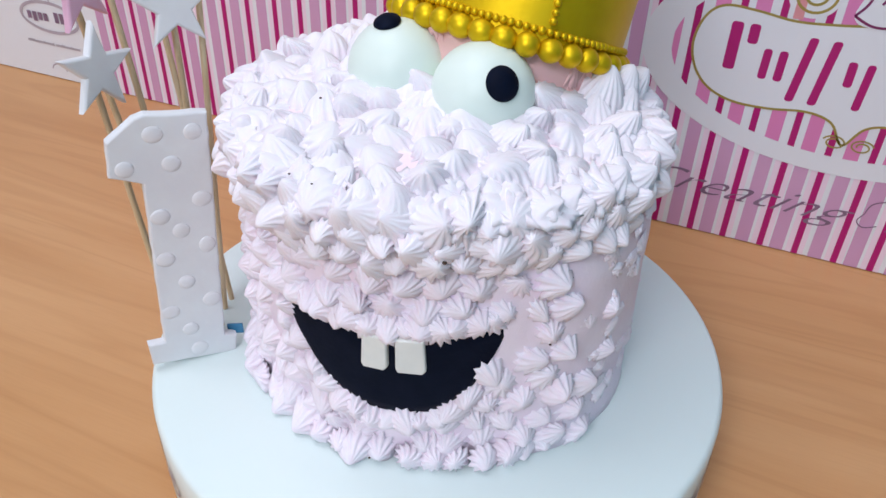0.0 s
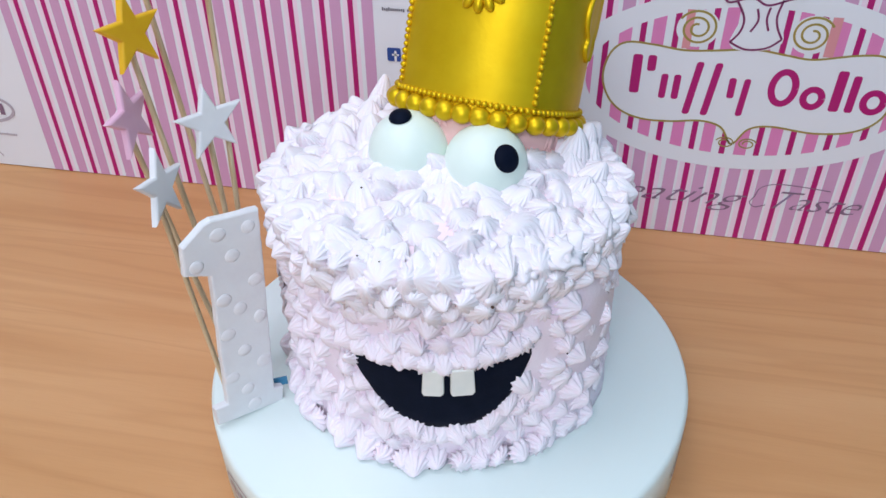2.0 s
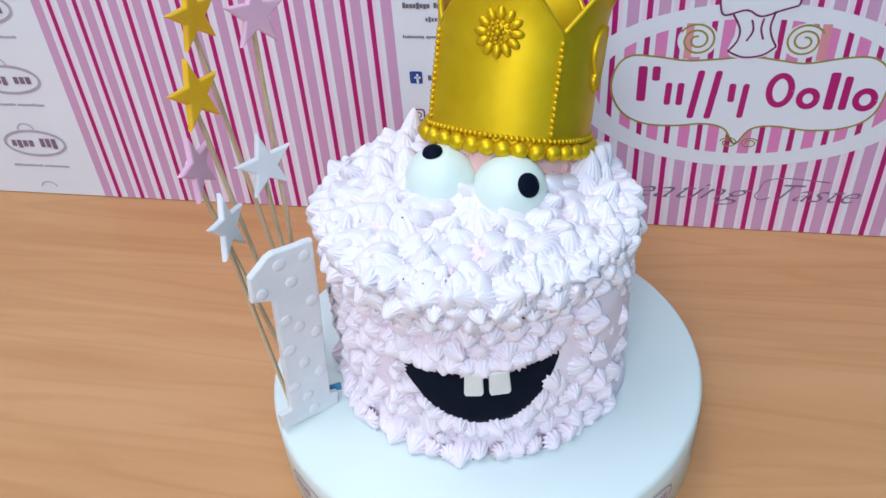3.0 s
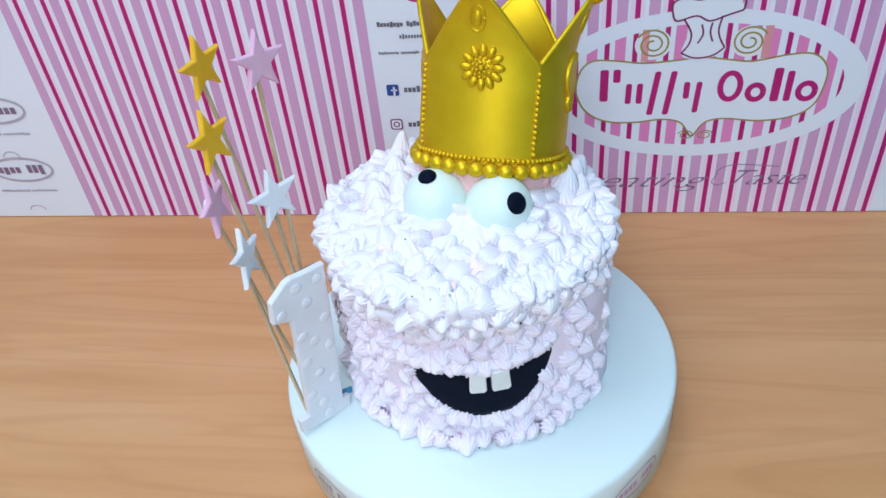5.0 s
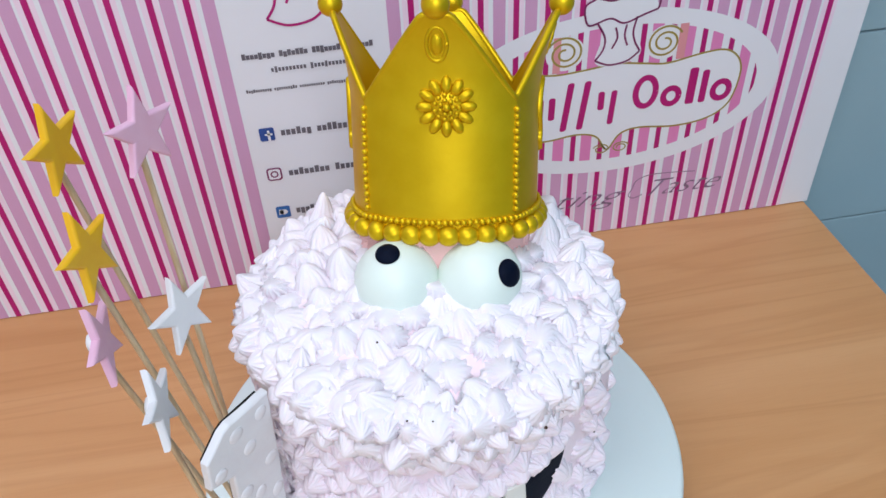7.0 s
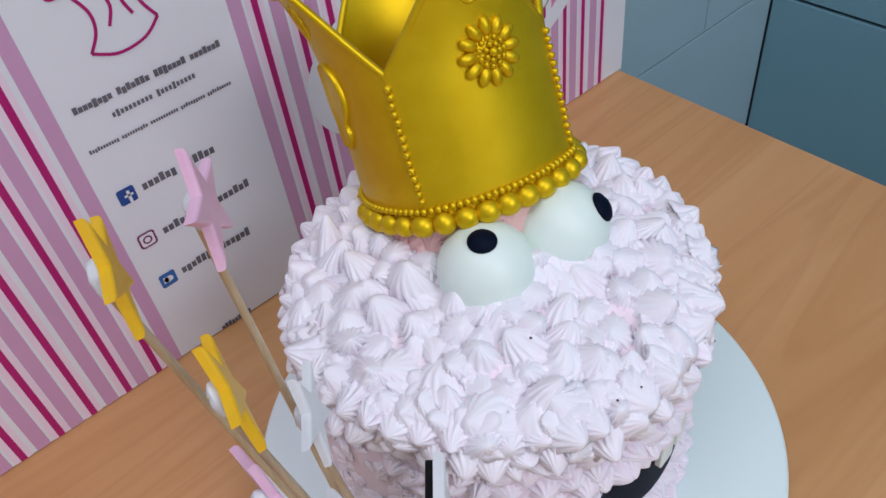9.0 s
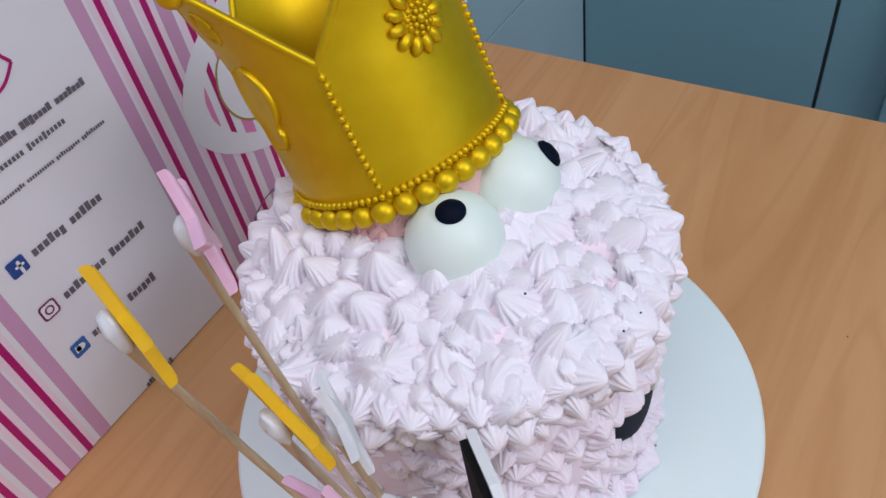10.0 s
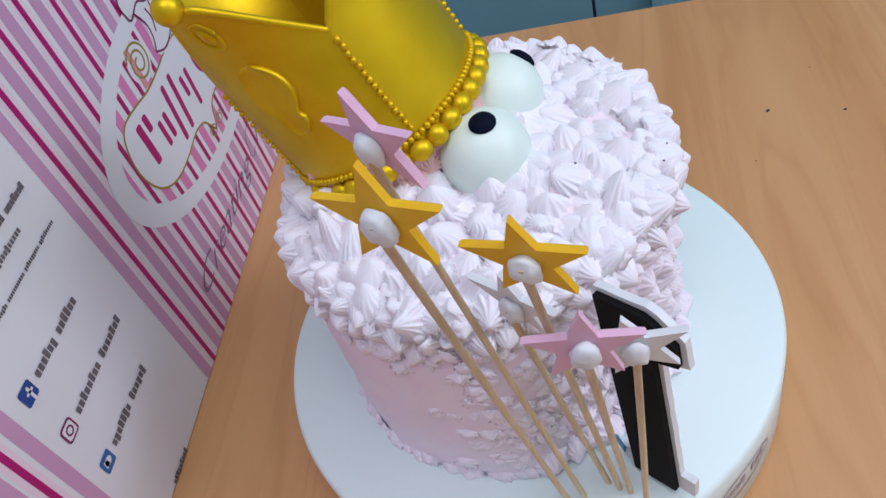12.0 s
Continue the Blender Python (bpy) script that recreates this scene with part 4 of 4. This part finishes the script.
build_crown_wall()
edge = [crown_point(2 * math.pi * i / 192, crown_top(2 * math.pi * i / 192) - 0.0002, -0.0014) for i in range(193)]
put("crown_edge", mesh_of("crown_edge", *tube(edge, 0.0018, 8), GOLD), crown, None, "rounded gold edge along the points")
big_bead = mesh_of("rim_bead", *ball(0.0056, 0.92, 10, 16), GOLD)
small_bead = mesh_of("bead", *ball(0.0017, 1.0, 6, 10), GOLD)
line_bead = mesh_of("line_bead", *ball(0.0017, 0.95, 6, 10), GOLD)
for k in range(34):
    a = 2 * math.pi * (k + 0.5) / 34
    put("rim_bead", big_bead, crown, Matrix.Translation(crown_point(a, -0.0158, 0.0010)) @ Matrix.Rotation(a, 4, "Z") @ Matrix.Diagonal((rng.uniform(0.92, 1.05), 0.92, rng.uniform(0.94, 1.04), 1)))
for k in range(104):
    a = 2 * math.pi * k / 104
    put("bead", small_bead, crown, Matrix.Translation(crown_point(a, -0.0093, 0.0010)) @ Matrix.Scale(rng.uniform(0.92, 1.06), 4))
for q in range(4):
    a = math.pi / 4 + q * math.pi / 2
    for k in range(15):
        put("line_bead", line_bead, crown, Matrix.Translation(crown_point(a + rng.uniform(-0.006, 0.006), -0.0050 + 0.00350 * k, 0.0004)) @ Matrix.Scale(rng.uniform(0.9, 1.08), 4))
top_ball = mesh_of("point_ball", *ball(0.0064, 1.0, 14, 24), GOLD)
for q in range(4):
    put("point_ball", top_ball, crown, Matrix.Translation(crown_point(q * math.pi / 2, PEAK + 0.0045, -0.0014)))


def wall_pose(a, h, out=0.0):
    """A pose on the wall's outside, along its slope."""
    slope = (crown_radius(a, h + 0.001) - crown_radius(a, h - 0.001)) / 0.002
    return frame_of(crown_point(a, h, out), (math.sin(a), -math.cos(a), -slope), (0, 0, 1))


def ring_of(name, rx, ry, thick, a, h, bow=True):
    pts = []
    for k in range(29):
        t = 2 * math.pi * k / 28
        x, y = rx * math.cos(t), ry * math.sin(t)
        pts.append((x, y, 0.0006 - (x * x) / 0.10 if bow else 0))
    return put(name, mesh_of(name, *tube(pts, thick, 8), GOLD), crown, wall_pose(a, h))


# front flower jewel with two rings of petals, and a drop above it; scrolls on the other faces
petal = mesh_of("petal", [(x * 0.0026, 0.0043 * y, z * 0.0023) for x, y, z in ball(1.0, 1.0, 8, 12)[0]], ball(1.0, 1.0, 8, 12)[1], GOLD)
pip = mesh_of("pip", *ball(0.0013, 1.0, 6, 10), GOLD)


def flower(a, h, s):
    base = wall_pose(a, h)
    f = put("flower_jewel", mesh_of("flower_jewel", *lathe([(0.0085 * s, -0.0006), (0.0085 * s, 0.0008), (0.006 * s, 0.0018), (0.0005, 0.0022)], 28), GOLD), crown, base, "round gold relief flower")
    for k in range(12):
        t = 2 * math.pi * k / 12
        put("petal", petal, f, Matrix.Translation((0.0100 * s * math.cos(t), 0.0100 * s * math.sin(t), 0.0013 - (0.0100 * s * math.cos(t)) ** 2 / 0.12)) @ Matrix.Rotation(t - math.pi / 2, 4, "Z") @ Matrix.Scale(s, 4))
    for n, rad, hh in ((11, 0.0056, 0.0022), (7, 0.0031, 0.0029)):
        for k in range(n):
            t = 2 * math.pi * k / n
            put("pip", pip, f, Matrix.Translation((rad * s * math.cos(t), rad * s * math.sin(t), hh)))
    put("pip", pip, f, Matrix.Translation((0, 0, 0.0034)) @ Matrix.Scale(1.6, 4))


flower(0.08, 0.0466, 1.0)
drop = mesh_of("drop_jewel", [(x * 0.0030, y * 0.0052, z * 0.0019) for x, y, z in ball(1.0, 1.0, 10, 20)[0]], ball(1.0, 1.0, 10, 20)[1], GOLD)
for q in range(4):
    a = q * math.pi / 2
    put("drop_jewel", drop, crown, wall_pose(a, 0.0748, -0.0003))
    ring_of("drop_ring", 0.0046, 0.0078, 0.0010, a, 0.0748, False)
PLAQUE = [(0.0165, 0.010), (0.0195, 0.085), (0.0225, 0.135), (0.0255, 0.150), (0.0275, 0.130), (0.0300, 0.140), (0.0340, 0.205), (0.0390, 0.240), (0.0445, 0.235), (0.0500, 0.190), (0.0545, 0.110), (0.0575, 0.012)]


def build_plaque(a):
    """A raised relief plaque with a full, rounded edge and a small foot."""
    line = [(h, w) for h, w in smooth_line(PLAQUE, 4)]
    across = [-1.0, -0.99, -0.95, -0.88, -0.76, -0.55, -0.28, 0.0, 0.28, 0.55, 0.76, 0.88, 0.95, 0.99, 1.0]
    raised = [-0.0012, 0.0005, 0.0016, 0.0021, 0.0017, 0.0010, 0.0008, 0.0009]
    raised = raised + raised[-2::-1]
    n = len(across)
    verts = []
    for h, w in line:
        low = min(1.0, 9 * min(h - PLAQUE[0][0], PLAQUE[-1][0] - h) / 0.02)
        verts += [crown_point(a + max(0.004, w) * s, h, -0.0012 + (o + 0.0012) * low) for s, o in zip(across, raised)]
    faces = [(i * n + j, i * n + j + 1, (i + 1) * n + j + 1, (i + 1) * n + j) for i in range(len(line) - 1) for j in range(n - 1)]
    put("relief_plaque", mesh_of("relief_plaque", verts, faces, GOLD), crown, None, "raised gold relief plaque")


for q in (1, 2, 3):
    build_plaque(q * math.pi / 2)

# ---- number one topper ----
ONE_FOOT, ONE_ALONG = Vector((-0.1105, -0.0600, DRUM_Z)), Vector((0.6471, 0.7624, 0)).normalized()
one_up = (Vector((0, 0, 1)) + Vector((0.0699, 0.0577, 0))).normalized()
ONE_ALONG = (ONE_ALONG - one_up * one_up.dot(ONE_ALONG)).normalized()
one_n = ONE_ALONG.cross(one_up).normalized()
ONE_M = Matrix.Translation(ONE_FOOT) @ Matrix((ONE_ALONG, one_up, one_n)).transposed().to_4x4()
one = new("number_topper")
one.empty_display_size = 0.02
one.matrix_world = ONE_M
tagged(one, "white fondant numeral with raised dots, backed with black foam", "cake topper")
ONE_SHAPE = [(-0.0197, 0.0032), (0.0213, 0.0005), (0.0218, 0.0116), (0.0160, 0.0132), (0.0138, 0.1369), (-0.0117, 0.1380), (-0.0160, 0.1365), (-0.0275, 0.1275),
             (-0.0279, 0.1106), (-0.0149, 0.1060), (-0.0133, 0.0165), (-0.0212, 0.0165)]


def fine_outline(points, step, jitter, seed):
    r, out = random.Random(seed), []
    for i, p in enumerate(points):
        q = points[(i + 1) % len(points)]
        n = max(1, int(math.dist(p, q) / step))
        out += [(p[0] + (q[0] - p[0]) * k / n + r.uniform(-jitter, jitter), max(0.0003, p[1] + (q[1] - p[1]) * k / n + r.uniform(-jitter, jitter))) for k in range(n)]
    return out


bm = prism(fine_outline(ONE_SHAPE, 0.005, 0.00025, 3), 0.0042, 0.0012)
part("face", bm, WHITE_FONDANT, one)
bm = prism([(-0.0112, 0.004), (0.0126, 0.003), (0.0120, 0.1347), (-0.0109, 0.1353), (-0.0149, 0.1335), (-0.0250, 0.1248), (-0.0250, 0.1125), (-0.0128, 0.1085)], 0.0030)
bmesh.ops.translate(bm, vec=(0, 0, -0.0031), verts=bm.verts)
part("backing", bm, FOAM, one, "black foam backing")
dot_mesh = mesh_of("dot", *lathe([(0.0047, -0.0004), (0.0045, 0.0001), (0.0038, 0.0005), (0.0022, 0.0008), (0.0003, 0.0009)], 20), PINK_DOT)
for x, y in ((-0.0214, 0.1142), (-0.0090, 0.1290), (0.0072, 0.1285), (-0.0025, 0.1145), (0.0092, 0.0952), (-0.0092, 0.0885), (-0.0008, 0.0797), (0.0102, 0.0702), (-0.0088, 0.0655),
             (-0.0004, 0.0509), (0.0106, 0.0379), (-0.0090, 0.0344), (-0.0005, 0.0216), (0.0031, 0.0082)):
    put("dot", dot_mesh, one, Matrix.Translation((x, y, 0.0041)) @ Matrix.Rotation(rng.uniform(-0.06, 0.06), 4, "X") @ Matrix.Diagonal((rng.uniform(0.85, 1.0), rng.uniform(0.85, 1.0), rng.uniform(0.9, 1.3), 1)))

# ---- star toppers ----
def star_outline(r_out, r_in, spin):
    return [((r_out if k % 2 == 0 else r_in) * math.cos(spin + math.pi / 2 + k * math.pi / 5), (r_out if k % 2 == 0 else r_in) * math.sin(spin + math.pi / 2 + k * math.pi / 5)) for k in range(10)]


def star_topper(colour, at, normal, spin, foot, mat, size=0.0200):
    at, foot, n = Vector(at), Vector((*foot, DRUM_Z - 0.004)), Vector(normal).normalized()
    t = thing("star_topper", f"{colour} fondant star on a thin bamboo skewer beside the numeral", "cake topper", "star toppers", at=(foot.x, foot.y, DRUM_Z))
    o = Vector((foot.x, foot.y, DRUM_Z))
    m = frame_of(at - o, n)
    bm = prism(star_outline(size, size * 0.40, spin), 0.0034, 0.0013)
    bmesh.ops.transform(bm, matrix=m, verts=bm.verts)
    part("star", bm, mat, t, smooth=False)
    tip = at - n * 0.0030 + (m.to_3x3() @ Vector((0, 0.002, 0)))
    bend = (foot + tip) / 2 + Vector((0, 0, -0.002))
    put("skewer", mesh_of("skewer", *tube([foot - o, (foot * 0.75 + tip * 0.25) - o, bend - o, tip - o], 0.0015, 10), BAMBOO), t)
    verts, faces = ball(1.0, 1.0, 12, 20)
    wob = [1 + 0.22 * noise.noise(Vector((x, y, z)) * 1.6 + at * 90) for x, y, z in verts]
    dab = [m @ Vector((x * w * 0.0050, y * w * 0.0064 - 0.001, z * w * 0.0030 - 0.0018)) for (x, y, z), w in zip(verts, wob)]
    put("fixing_dab", mesh_of("fixing_dab", dab, faces, WHITE_FONDANT), t, None, "white fondant dab that holds the skewer")


star_topper("golden yellow", (-0.1550, 0.0038, 0.2997), (0.952, -0.304, 0.033), -0.01, (-0.1190, -0.0140), STAR_GOLD)
star_topper("golden yellow", (-0.1472, -0.0287, 0.2686), (0.957, -0.257, 0.136), -0.06, (-0.1140, -0.0400), STAR_GOLD)
star_topper("pink", (-0.1218, 0.0111, 0.2979), (0.833, -0.545, 0.100), -0.15, (-0.1180, -0.0225), STAR_PINK)
star_topper("pink", (-0.1516, -0.0405, 0.2300), (0.995, 0.010, 0.090), 0.03, (-0.1160, -0.0450), STAR_PINK)
star_topper("white", (-0.1228, -0.0159, 0.2184), (0.815, -0.562, 0.145), -0.02, (-0.1110, -0.0350), WHITE_FONDANT)
star_topper("white", (-0.1340, -0.0559, 0.2021), (0.993, -0.026, 0.110), -0.19, (-0.1250, -0.0520), WHITE_FONDANT)

# ---- small things ----
tape = part("blue_tape_scrap", box(-0.004, 0.004, -0.0006, 0.0006, 0, 0.006, 0.0004), BLUE_TAPE)
tape.matrix_world = Matrix.Translation((-0.0954, -0.0424, DRUM_Z + 0.0072)) @ Matrix.Rotation(0.5, 4, "Z")
tagged(tape, "tiny scrap of blue tape at the numeral's foot", "tape")
for x, y, s in ((0.2155, -0.1745, 0.0013), (0.205, -0.228, 0.0009), (0.1615, -0.156, 0.0005), (0.262, -0.215, 0.0005)):
    verts, faces = ball(s, 0.6, 5, 7)
    c = put("crumb", mesh_of("crumb", [(v[0] * (1.5 + 0.4 * math.sin(9 * v[1] / s)), v[1], v[2] + 0.6 * s) for v in verts], faces, CRUMB), None, Matrix.Translation((x, y, 0)) @ Matrix.Rotation(x * 40, 4, "Z"))
    tagged(c, "tiny dark crumb lying on the table", "crumb", "crumbs on the table")
